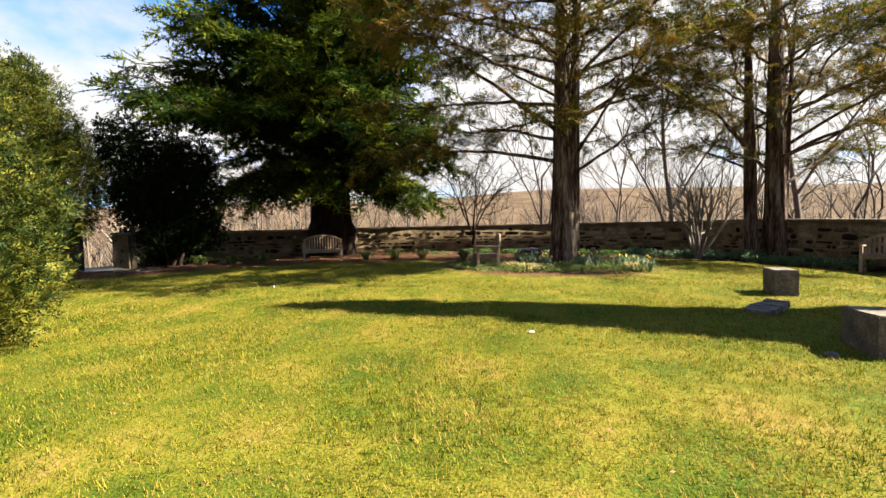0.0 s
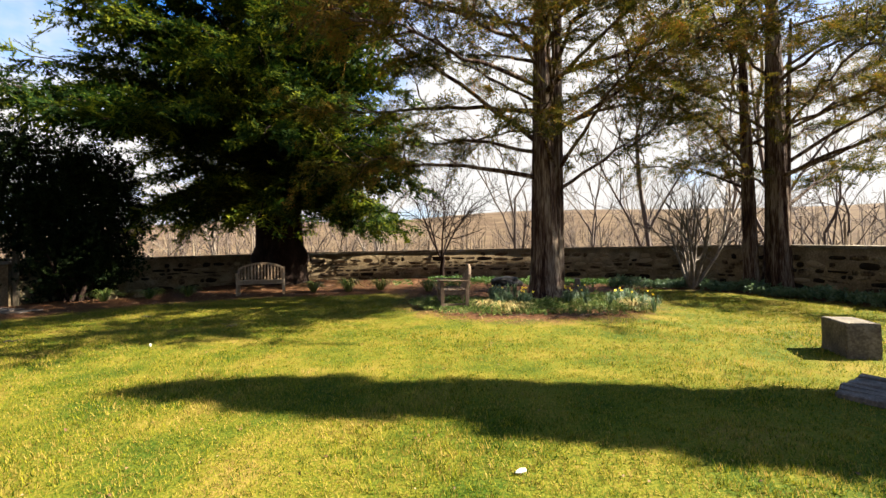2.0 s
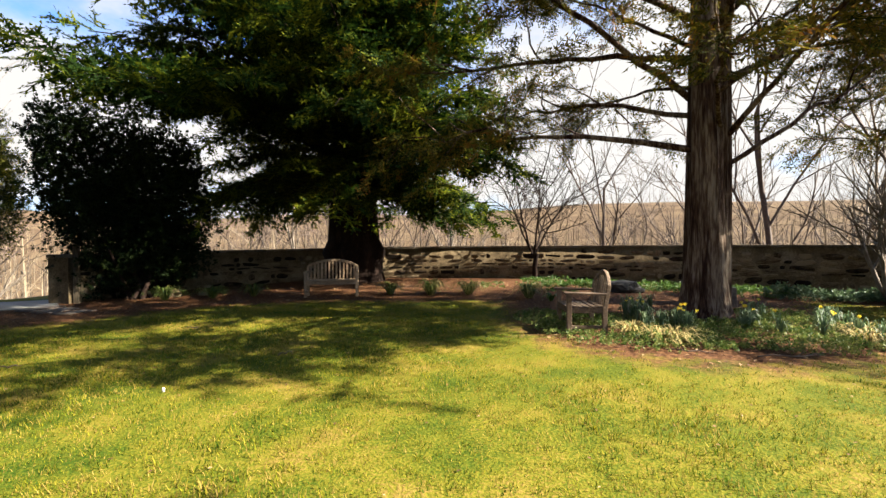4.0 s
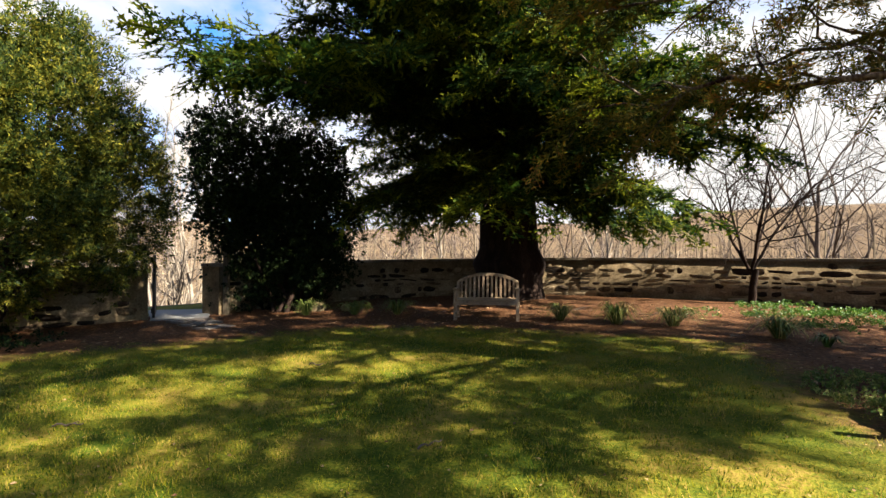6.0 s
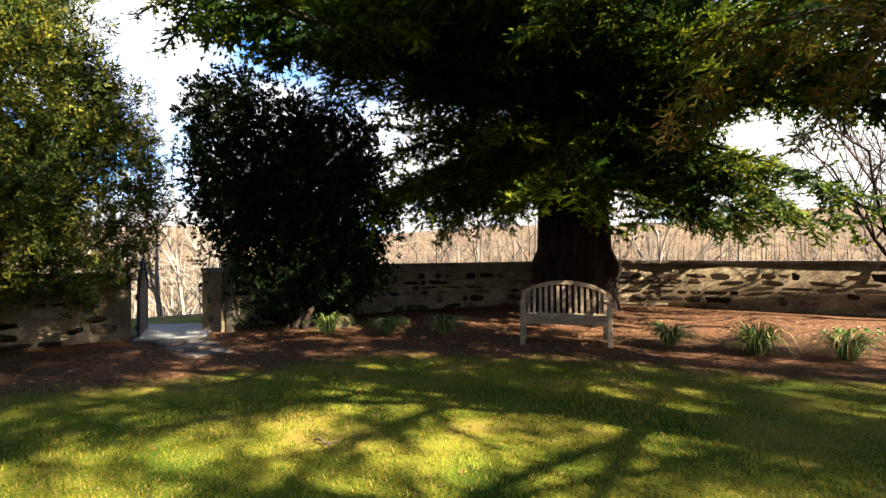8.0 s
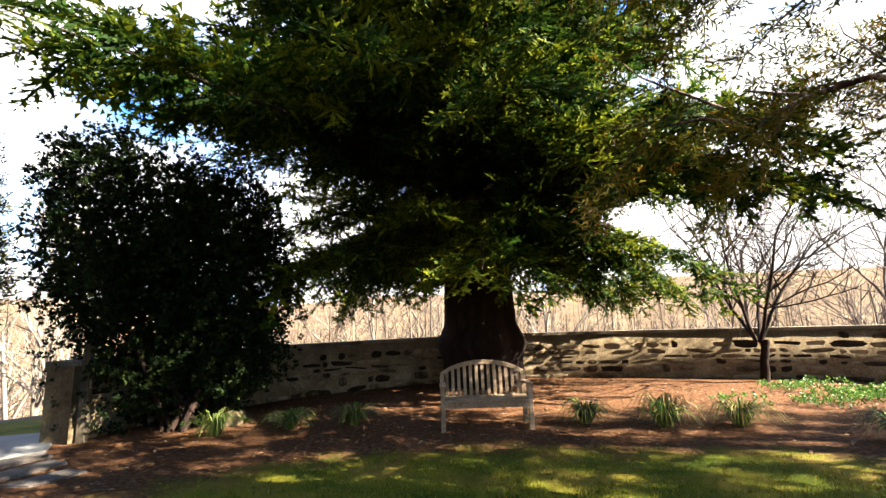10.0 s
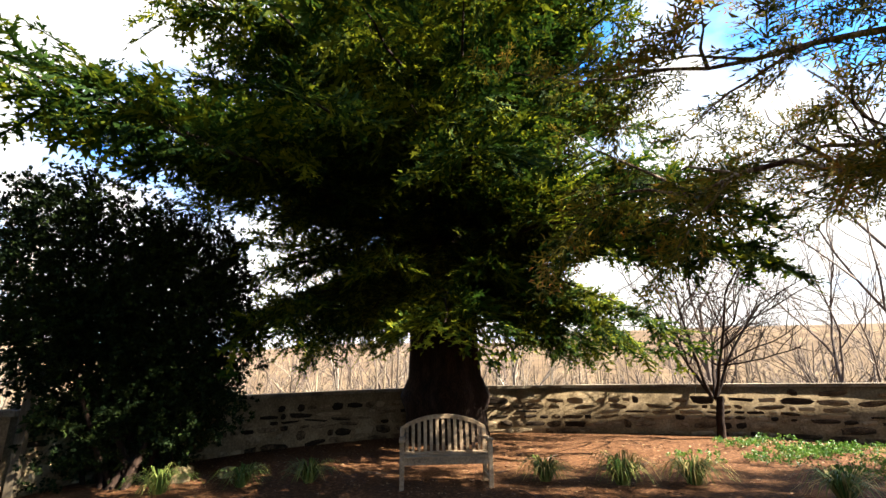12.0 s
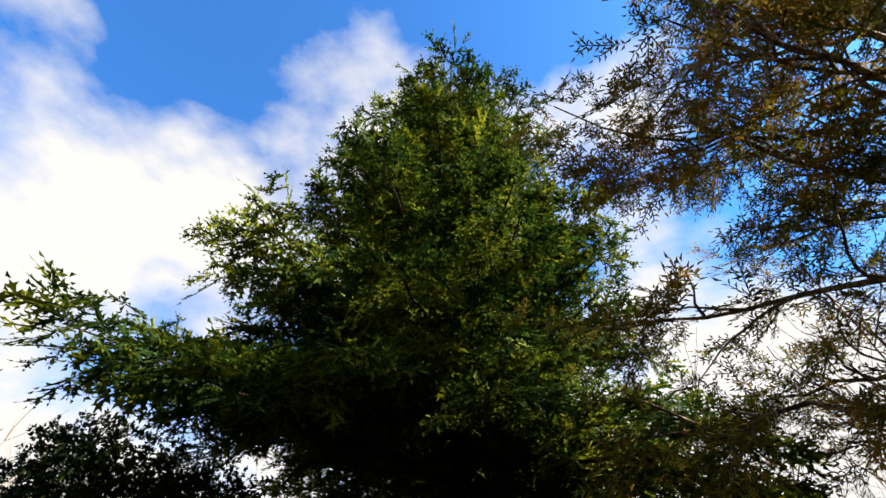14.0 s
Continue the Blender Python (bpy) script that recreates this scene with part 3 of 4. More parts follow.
    leader = wander((0.14, -0.34, 16.5), (0.02, -0.05, 1), 2.0, 6, rng, 0.05)
    foliage(crown, leader, YEW, rng, start=0.02, every=0.16, side_len=0.3, spray=0.5, gap=0.25)
    shoots.tube(leader, np.linspace(0.06, 0.01, 7), 5)
    tagged(geo_part("leading_shoot", shoots, M["dark_bark"], tree), kind="stuff")
    geo_part("crown", crown, M["yew"], tree, "dense layered dark green needle sprays")
    return tree


def juniper(name, at, label, stems, limbs, seed, height_top, spray=0.54, explicit=(), every=0.20, thin=0.8):
    """A cedar with stringy bark, upswept limbs and wispy sprays."""
    rng = np.random.default_rng(seed)
    tree = thing(name, (*at, float(height(*at))), label, "tree", "cedars in the beds")
    for off, radius, top, lean, flare in stems:
        g = trunk_geo(radius, top, rng, flare, 9, lean, 30, 36, 0, 0.22)
        g.v = [v + np.array((*off, 0)) for v in g.v]
        geo_part("trunk", g, M["bark"], tree, "shaggy furrowed reddish-grey bark", True)
    crown, shoots = Geo(), Geo()
    plan = list(explicit)
    for i in range(limbs):
        f = (i + 0.5) / limbs
        z = 2.9 + (height_top - 3.4) * f
        reach = (4.9 * (1 - f) ** 0.6 + 0.7) * rng.uniform(0.65, 1.1) * (1 - 0.5 * max(0.0, math.sin(i * 2.39996 + seed)))
        plan.append((z, i * 2.39996 + seed, reach, reach * rng.uniform(0.25, 0.75), reach * rng.uniform(0.0, 0.35)))
    for z, az, reach, rise, droop in plan:
        off, radius, top, lean, _ = stems[rng.integers(0, len(stems))]
        foot = (off[0] + lean[0] * z + 0.1 * math.cos(az), off[1] + lean[1] * z + 0.1 * math.sin(az), z)
        line = limb_line(foot, az, reach, rise, droop, rng, 14)
        limb = Geo()
        limb.tube(line, np.linspace(0.022 + 0.007 * reach, 0.008, len(line)), 6)
        geo_part("limb", limb, M["bark"], tree, smooth=True)
        foliage(crown, line, JUNIPER, rng, start=0.30, every=every, side_len=0.20, spray=spray, gap=0.22, hang=0.25, width=0.85, clump=thin, tilt=0.8)
        for _ in range(int(reach * 1.3)):
            k = rng.integers(4, 12)
            d = line[k + 1] - line[k] + rng.normal(0, 0.13, 3) + np.array((0, 0, 0.06))
            twig = wander(line[k], d, rng.uniform(0.8, 1.9), 7, rng, 0.18)
            shoots.tube(twig, np.linspace(0.022, 0.005, 8), 4)
            foliage(crown, twig, JUNIPER, rng, start=0.35, every=0.20, side_len=0.30, spray=spray * 0.9, gap=0.22, hang=0.4, width=0.85, clump=thin, tilt=0.8)
    tagged(geo_part("twig_growth", shoots, M["bark"], tree), kind="stuff")
    geo_part("crown", crown, M["juniper"], tree, "wispy olive sprays, partly browned")
    return tree


def bare_skeleton(rng, total, stems, spread, levels, k0=6, split=4, base_r=0.06, first=0.35, bend=1.0, trunk=None):
    """Tapered leafless branching; trunk collects the main stem apart."""
    g = Geo()

    def grow(start, d, ln, r, level):
        m = 6 if level < 2 else 4
        line = wander(start, d, ln, m, rng, (0.07 + 0.03 * level) * bend, 0.10)
        (trunk if trunk and level == 0 else g).tube(line, np.linspace(r, r * 0.45, m + 1), max(3, k0 - level))
        if level >= levels:
            return
        last = len(line) - 1
        for m in range(split + (level == 0)):
            at = line[min(last, 2 + int(m * (last - 1) / (split + 1)))]
            a, tilt = rng.uniform(0, 6.28), rng.uniform(0.35, 0.8) * spread
            dd = (line[-1] - line[0]) / (np.linalg.norm(line[-1] - line[0]) + 1e-9)
            side = np.cross(dd, (math.cos(a), math.sin(a), 0.3))
            grow(at, dd * math.cos(tilt) + side / (np.linalg.norm(side) + 1e-9) * math.sin(tilt), ln * rng.uniform(0.5, 0.75), r * rng.uniform(0.4, 0.55), level + 1)

    for m in range(stems):
        a = m * 2 * math.pi / max(stems, 1) + rng.uniform(-0.4, 0.4)
        lean = 0.0 if stems == 1 else rng.uniform(0.25, 0.6) * spread
        grow(np.array((0.04 * math.cos(a) * (stems > 1), 0.04 * math.sin(a) * (stems > 1), first if stems > 1 else -0.1)), (math.sin(lean) * math.cos(a), math.sin(lean) * math.sin(a), math.cos(lean)), total * (0.55 if stems > 1 else 0.62), base_r, 0)
    return g


def bare_tree(name, at, label, geo, mat, trunk=None, category="tree", group=""):
    tree = thing(name, (*at, float(height(*at))), label, category, group)
    if trunk:
        geo_part("trunk", trunk, mat, tree, smooth=True)
    tagged(geo_part("bare_crown", geo, mat, tree), kind="stuff")
    return tree


big_conifer()
juniper("cedar_tree", (2.93, 13.0), "tall cedar with stringy lit bark rising from a daffodil bed",
        [((0, 0), 0.30, 11.0, (0.006, 0.0), 1.75), ((0.26, 0.22), 0.20, 10.0, (0.03, 0.012), 1.2)], 46, 5, 12.5, thin=1.02, spray=0.52,
        explicit=[(2.75, 3.0, 5.6, 1.6, 1.1), (2.55, 0.35, 3.6, 2.4, 0.5), (4.3, 3.25, 5.2, 0.6, 0.5), (3.3, 2.7, 4.6, 1.7, 1.0), (4.0, 0.1, 3.8, 1.6, 0.8),
                  (3.0, -1.9, 3.4, 1.4, 0.9), (4.8, -2.6, 5.0, 1.2, 0.7), (5.4, 3.7, 5.2, 1.4, 0.6),
                  (4.6, -1.3, 4.8, 1.8, 0.5), (6.2, -1.8, 5.2, 1.6, 0.4), (7.4, -1.2, 4.8, 1.8, 0.4), (8.4, -2.1, 4.6, 1.6, 0.4), (6.8, -2.5, 5.0, 2.0, 0.5)])
juniper("cedar_tree", (9.80, 15.7), "old cedar of several dark trunks close before the wall",
        [((0.12, 0), 0.34, 10.5, (0.0, 0.0), 1.35), ((-0.45, 0.25), 0.21, 9.0, (-0.012, 0.01), 1.2), ((0.42, 0.25), 0.14, 8.0, (0.07, 0.03), 1.2)], 46, 9, 12.0,
        explicit=[(2.7, 3.5, 3.6, 1.4, 0.4), (2.3, 0.3, 4.5, 2.4, 0.3), (3.2, -0.5, 4.8, 2.2, 0.4), (4.2, -0.3, 5.2, 2.6, 0.3)])

rng = np.random.default_rng(3)
dog_trunk = Geo()
dog_trunk.tube(wander((0, 0, -0.1), (0.02, 0, 1), 1.0, 6, rng, 0.04), np.linspace(0.10, 0.075, 7), 9)
dog = bare_skeleton(rng, 4.6, 5, 1.45, 3, 6, 5, 0.042, 0.85)
bare_tree("small_bare_tree", (0.35, 21.05), "small leafless spreading tree with dark forked stems beside the wall", dog, M["dark_bark"], dog_trunk)
rng = np.random.default_rng(8)
crape_stems = Geo()
crape = bare_skeleton(rng, 4.2, 8, 1.0, 3, 6, 3, 0.05, 0.02, trunk=crape_stems)
bare_tree("bare_shrub", (8.0, 16.6), "leafless many-stemmed shrub with pale peeling stems", crape, M["pale_twig"], crape_stems, category="shrub")


# ---- evergreen shrubs ----
def shrub(name, at, label, lobes, count, seed, mat, leaf="box", size=0.2, stems=7, stem_mat="dark_bark", spread=0.5, group="", loose=0.0):
    """Stems and leafy lobes; a lobe is its centre and its half sizes."""
    rng = np.random.default_rng(seed)
    ob = thing(name, (*at, float(height(*at))), label, "shrub", group)
    lobes = [(np.array(c, float), np.array(r, float)) for c, r in lobes]
    area = np.array([(r[0] * r[1] + r[0] * r[2] + r[1] * r[2]) for _, r in lobes])
    templates = [rosette(11, 0.5, 0.30, 0.3, rng), rosette(10, 0.55, 0.26, 0.5, rng)] if leaf == "box" else [brush(3, 2, 0.40, 0.17, 0.6, rng), brush(3, 2, 0.38, 0.18, 0.8, rng)]
    for (c, r), n in zip(lobes, (area / area.sum() * count).astype(int)):
        g = Geo()
        d = rng.normal(0, 1, (n, 3))
        d /= np.linalg.norm(d, axis=1)[:, None]
        lumps = 1 + (0.10 + 0.3 * loose) * np.sin(5 * d[:, 0] + seed) * np.sin(6 * d[:, 2]) + (0.08 + 0.2 * loose) * np.sin(9 * d[:, 1] + 4 * d[:, 2] + 2 * c[2])
        depth = np.where(rng.random(n) < 0.7, rng.uniform(0.76, 1.04, n) + loose * rng.random(n) ** 2, rng.uniform(0.45, 0.85, n)) * lumps
        p = c + d * r * depth[:, None]
        keep = p[:, 2] > 0.06
        p, d = p[keep], d[keep]
        ax = d + rng.normal(0, 0.45, d.shape) + np.array((0, 0, 0.45))
        g.scatter(templates[0], p[::2], turns(ax[::2], rng.normal(0, 1, ax[::2].shape)), size * rng.uniform(0.7, 1.3, len(p[::2])))
        g.scatter(templates[1], p[1::2], turns(ax[1::2], rng.normal(0, 1, ax[1::2].shape)), size * rng.uniform(0.7, 1.3, len(p[1::2])))
        geo_part("foliage", g, mat, ob)
    for i in range(stems):
        c, r = lobes[i % len(lobes)]
        foot = np.array((rng.uniform(-spread, spread), rng.uniform(-spread, spread), -0.1))
        end = c + r * rng.uniform(-0.5, 0.6, 3)
        s = np.linspace(0, 1, 8)[:, None]
        line = foot + (end - foot) * s + np.array((0, 0, 0.25)) * s * (1 - s) + np.cumsum(rng.normal(0, 0.03, (8, 3)), axis=0)
        g = Geo()
        g.tube(line, np.linspace(rng.uniform(0.035, 0.07), 0.015, 8), 6)
        geo_part("stem", g, M[stem_mat], ob, smooth=True)
    return ob


shrub("evergreen_shrub", (-9.3, 14.72), "tall dark evergreen shrub shading the gate pier, leaves blackened for deep shade",
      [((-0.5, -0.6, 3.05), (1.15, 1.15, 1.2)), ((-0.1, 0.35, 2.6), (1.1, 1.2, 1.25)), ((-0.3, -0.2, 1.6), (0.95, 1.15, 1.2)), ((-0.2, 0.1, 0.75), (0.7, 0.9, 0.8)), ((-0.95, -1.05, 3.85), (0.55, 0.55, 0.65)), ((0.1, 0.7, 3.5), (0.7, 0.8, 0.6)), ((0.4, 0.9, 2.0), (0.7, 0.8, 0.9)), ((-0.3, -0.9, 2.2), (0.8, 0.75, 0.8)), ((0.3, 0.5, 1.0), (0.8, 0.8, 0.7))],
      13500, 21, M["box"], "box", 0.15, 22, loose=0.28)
shrub("evergreen_shrub", (-10.25, 9.6), "broad multi-stemmed evergreen with sunlit yellow-green lobed top",
      [((-0.2, -0.5, 3.1), (1.3, 1.3, 1.6)), ((-0.1, 1.0, 3.2), (1.15, 1.2, 1.7)), ((0.1, 1.9, 2.3), (0.85, 0.9, 1.5)), ((-0.1, 0.3, 1.8), (1.2, 1.6, 1.2)), ((-0.1, 1.25, 4.55), (0.5, 0.5, 0.7)), ((-0.3, -1.4, 2.6), (1.1, 1.0, 1.5)),
       ((0.2, -1.3, 1.2), (0.8, 0.9, 0.7)), ((-0.2, -0.3, 4.45), (0.75, 0.75, 0.65))],
      19000, 22, M["hedge"], "frond", 0.185, 14, spread=0.45, loose=0.16)
shrub("evergreen_shrub", (-10.6, 5.6), "tall dark evergreen beside the garden wall",
      [((0, 0, 1.9), (1.2, 1.4, 1.7)), ((0.1, 0.2, 3.2), (0.8, 0.8, 0.9))], 5000, 23, M["hedge"], "frond", 0.27, 6)
shrub("clipped_yew", (-5.32, 4.45), "broad sunlit yew bush on the lawn, loosely clipped",
      [((0, 0, 1.25), (1.45, 1.45, 1.3)), ((-0.2, 0, 2.3), (1.05, 1.05, 1.2)), ((-0.35, 0, 3.2), (0.6, 0.6, 0.7)), ((0.55, -0.2, 0.6), (1.15, 1.15, 0.65))],
      19000, 24, M["hedge"], "frond", 0.14, 8, loose=0.12)

# a tall evergreen added out of view, lobes fitted to the long lawn shadow
shrub("shadow_casting_evergreen", (9.55, 6.0), "unseen narrow evergreen inside the wall, shaped to cast the lawn's long shadow",
      [((0, 0.05, 1.5), (1.0, 0.85, 1.7)), ((0, 0.12, 3.2), (0.9, 0.80, 1.3)), ((0, 0.36, 4.5), (0.7, 0.62, 0.9)), ((0, 0.60, 5.7), (0.5, 0.40, 0.8)), ((0, 0.98, 7.0), (0.28, 0.24, 1.0)), ((0, 1.34, 8.15), (0.2, 0.17, 0.75))],
      11000, 25, M["hedge"], "box", 0.23, 5)


# ---- garden seats ----
def garden_seat(name, at, turn, label, width, slats, category, mat="teak", tall=1.0):
    """Teak seat with an arched slatted back; it faces -y."""
    seat = thing(name, at, label, category, turn=turn)
    w = width / 2
    wood = M[mat]
    seat.scale = (1, 1, tall)

    def piece(kind, *boxes, under=None):
        bm = bmesh.new()
        for size, centre, rot, bev in boxes:
            box(bm, size, centre, rot, bev)
        return part(kind, bm, wood, under or seat)

    lean = Matrix.Rotation(radians(-9), 3, "X")
    for sx in (-1, 1):
        piece("front_leg", ((0.062, 0.062, 0.62), (sx * (w - 0.03), -0.25, 0.31), None, 0.006))
        piece("back_leg", ((0.062, 0.062, 0.44), (sx * (w - 0.03), 0.22, 0.22), None, 0.006), ((0.062, 0.05, 0.36), (sx * (w - 0.03), 0.25, 0.58), lean, 0.006))
        piece("armrest", ((0.085, 0.56, 0.032), (sx * (w - 0.03), -0.04, 0.63), Matrix.Rotation(radians(-2), 3, "X"), 0.01))
        piece("side_rail", ((0.03, 0.44, 0.07), (sx * (w - 0.03), -0.015, 0.375), None, 0.004))
        piece("stretcher", ((0.03, 0.44, 0.045), (sx * (w - 0.03), -0.015, 0.13), None, 0.004))
    piece("front_rail", ((width - 0.12, 0.03, 0.085), (0, -0.25, 0.375), None, 0.004))
    piece("back_rail", ((width - 0.12, 0.03, 0.06), (0, 0.22, 0.40), None, 0.004))
    for i in range(6):
        piece("seat_slat", ((width - 0.02, 0.068, 0.02), (0, -0.245 + i * 0.086, 0.428 - 0.012 * math.sin(i / 5 * 3.1)), None, 0.004))
    rise = 0.17 if width > 0.9 else 0.20
    edge = 0.735

    def arch(x):
        return edge + rise * (1 - (x / (w - 0.02)) ** 2) ** 0.8 if abs(x) < w - 0.02 else edge

    def back_y(z):
        return 0.225 + (z - 0.40) * math.tan(radians(9))

    bm = bmesh.new()
    ring = []
    for i in range(29):
        x = -(w - 0.005) + (2 * w - 0.01) * i / 28
        z = arch(x)
        y = back_y(z)
        ring.append([bm.verts.new((x, y + dy, z + dz)) for dy, dz in ((-0.024, -0.03), (-0.024, 0.024), (-0.016, 0.03), (0.016, 0.03), (0.024, 0.024), (0.024, -0.03))])
    for a, b in zip(ring, ring[1:]):
        for j in range(6):
            bm.faces.new((a[j], a[(j + 1) % 6], b[(j + 1) % 6], b[j]))
    bm.faces.new(ring[0][::-1])
    bm.faces.new(ring[-1])
    bmesh.ops.recalc_face_normals(bm, faces=bm.faces)
    backrest = part("backrest", bm, wood, seat, "arched weathered back frame")
    for i in range(slats):
        x = -(w - 0.10) + (width - 0.20) * i / (slats - 1)
        top = arch(x) - 0.01
        mid = (0.41 + top) / 2
        piece("back_slat", ((0.045, 0.014, (top - 0.41) / math.cos(radians(9))), (x, back_y(mid), mid), lean, 0.003), under=backrest)
    return seat


garden_seat("garden_bench", (-4.58, 15.50, float(height(-4.6, 15.6)) - 0.03), 19.5, "weathered pale teak bench with arched slatted back before the big trunk", 1.26, 13, "bench")
garden_seat("garden_chair", (0.875, 11.66, float(height(0.87, 11.66)) - 0.02), -82.5, "weathered brown teak armchair with rounded slatted back", 0.72, 7, "chair", "old_teak", 0.9)
garden_seat("garden_bench", (10.1, 11.6, float(height(10.1, 11.6))), -46, "pale teak bench with arched slatted back near the wall", 1.26, 13, "bench")


# ---- stones on the lawn ----
def stone_block(at, turn, size, label, seed):
    rng = np.random.default_rng(seed)
    bm = bmesh.new()
    box(bm, size, (0, 0, size[2] / 2 - 0.03), None, 0.018, 0.97)
    bmesh.ops.subdivide_edges(bm, edges=bm.edges[:], cuts=2, use_grid_fill=True)
    for v in bm.verts:
        v.co += Vector(rng.normal(0, 0.0035, 3))
    me = bpy.data.meshes.new("stone_block")
    bm.to_mesh(me)
    bm.free()
    me.materials.append(M["block"])
    ob = new("stone_block", me)
    ob.matrix_world = pose(*at, float(height(*at)), 0, 0, turn)
    return tagged(ob, label, "stone block", "stone blocks on the lawn")


stone_block((5.36, 7.95), -14, (0.32, 0.54, 0.41), "upright squared brown stone block standing on the lawn", 1)
stone_block((4.38, 4.92), -10, (0.36, 0.56, 0.39), "squared grey-brown stone block at the shadow's edge on the lawn", 2)


def flat_slab():
    rng = np.random.default_rng(5)
    slab = thing("grave_slab", (4.36, 6.56, float(height(4.36, 6.56)) - 0.03), "small tilted weathered stone tablet sunk in the lawn", "stone slab", turn=32)
    slab.scale = (0.75, 0.8, 1.1)
    for i in range(6):
        bm = bmesh.new()
        box(bm, (0.105, 0.44 - 0.03 * abs(i - 2), 0.06 + 0.012 * (i % 2)), (-0.27 + i * 0.108, rng.uniform(-0.01, 0.01), 0.05 + 0.012 * i), Matrix.Rotation(radians(-5), 3, "Y"), 0.01)
        for v in bm.verts:
            v.co += Vector(rng.normal(0, 0.004, 3))
        part("stone_strip", bm, M["slab"], slab)


flat_slab()


def rough_rock(name, at, size, label, mat, category, seed, lift=0.35):
    rng = np.random.default_rng(seed)
    bm = bmesh.new()
    bmesh.ops.create_icosphere(bm, subdivisions=3, radius=1.0)
    off = Vector(rng.uniform(0, 9, 3))
    for v in bm.verts:
        d = v.co.normalized()
        r = 1 + 0.22 * noise.noise(d * 1.6 + off) + 0.08 * noise.noise(d * 5 + off)
        v.co = Vector((d.x * size[0] * r, d.y * size[1] * r, d.z * size[2] * r + size[2] * lift))
    me = bpy.data.meshes.new(name)
    bm.to_mesh(me)
    bm.free()
    me.materials.append(mat)
    ob = new(name, me)
    ob.matrix_world = pose(*at, float(height(*at)), 0, 0, rng.uniform(0, 90))
    return tagged(ob, label, category)


rough_rock("boulder", (2.55, 17.5), (0.50, 0.42, 0.24), "dark rounded boulder with a paler top among green groundcover", M["boulder"], "rock", 4)
rough_rock("wood_chip", (1.28, 5.25), (0.04, 0.016, 0.012), "pale splinter of wood lying in the grass", M["chip"], "debris", 6, 1.3)
rough_rock("wood_chip", (-2.95, 8.36), (0.014, 0.010, 0.022), "pale scrap standing in the grass", M["chip"], "debris", 7, 0.9)
rough_rock("field_stone", (3.82, 4.72), (0.07, 0.05, 0.035), "small pale stone in the grass by a block", M["slab"], "rock", 8)
for sx, sy, sz in ((-8.55, 14.95, 0.16), (-8.05, 15.4, 0.13), (-8.8, 15.35, 0.14)):
    rough_rock("field_stone", (sx, sy), (sz, sz * 0.8, sz * 0.9), "pale mossy field stone under the dark shrub", M["mortar"], "rock", int(sz * 100))

bm = bmesh.new()
box(bm, (0.15, 0.12, 0.42), (0, 0, 0.19), None, 0.02, 0.85)
peg = thing("stone_marker", (4.2, 15.1, float(height(4.2, 15.1))), "short grey stone marker in the flower bed", "marker")
part("shaft", bm, M["slab"], peg)


# ---- gate and its approach ----
def build_gate():
    """An arched timber gate, standing open outward."""
    hinge = Vector((-10.33, 12.34, 0.04))
    end = Vector((-11.15, 12.84, 0.04))
    wide = (end - hinge).length
    gate = thing("garden_gate", hinge, "black pointed-arch timber gate with pierced head, standing open", "gate", turn=math.degrees(math.atan2(end.y - hinge.y, end.x - hinge.x)))

    def outline(u, low, high):
        """Pointed arch over 0..1."""
        v = abs(2 * u - 1)
        return low + (high - low) * (1 - v ** 1.25)

    for i in range(7):
        bm = bmesh.new()
        u = (i + 0.5) / 7
        top = outline(u, 0.70, 1.02)
        box(bm, (wide / 7 - 0.006, 0.028, top), (u * wide, 0, top / 2), None, 0.003)
        part("board", bm, M["gate"], gate)
    bm = bmesh.new()
    ring = []
    for i in range(25):
        u = i / 24
        z = outline(u, 0.82, 1.24)
        ring.append([bm.verts.new((u * wide, dy, z + dz)) for dy, dz in ((-0.025, -0.055), (-0.025, 0), (0.025, 0), (0.025, -0.055))])
    for a, b in zip(ring, ring[1:]):
        for j in range(4):
            bm.faces.new((a[j], a[(j + 1) % 4], b[(j + 1) % 4], b[j]))
    bmesh.ops.recalc_face_normals(bm, faces=bm.faces)
    head = part("arched_head", bm, M["gate"], gate, "pointed arched head rail")
    for i in range(1, 10):
        u = i / 10
        lo, hi = outline(u, 0.70, 1.02), outline(u, 0.82, 1.24) - 0.04
        bm = bmesh.new()
        box(bm, (0.03, 0.022, hi - lo + 0.03), (u * wide, 0, (hi + lo) / 2), None, 0.004)
        part("baluster", bm, M["gate"], head)
    for z in (0.14, 0.62):
        bm = bmesh.new()
        box(bm, (wide - 0.02, 0.03, 0.09), (wide / 2, 0.03, z), None, 0.004)
        part("ledge", bm, M["gate"], gate)
    for u in (0.02, 0.98):
        bm = bmesh.new()
        box(bm, (0.05, 0.045, 0.86), (u * wide, 0, 0.43), None, 0.005)
        part("stile", bm, M["gate"], gate)


build_gate()

bm = bmesh.new()
box(bm, (0.115, 0.105, 1.45), (0, 0, 0.62), None, 0.012, 0.96)
post = thing("timber_post", (-9.80, 13.56, 0), "square weathered timber post against the gate pier", "post", turn=25)
part("shaft", bm, M["post"], post)


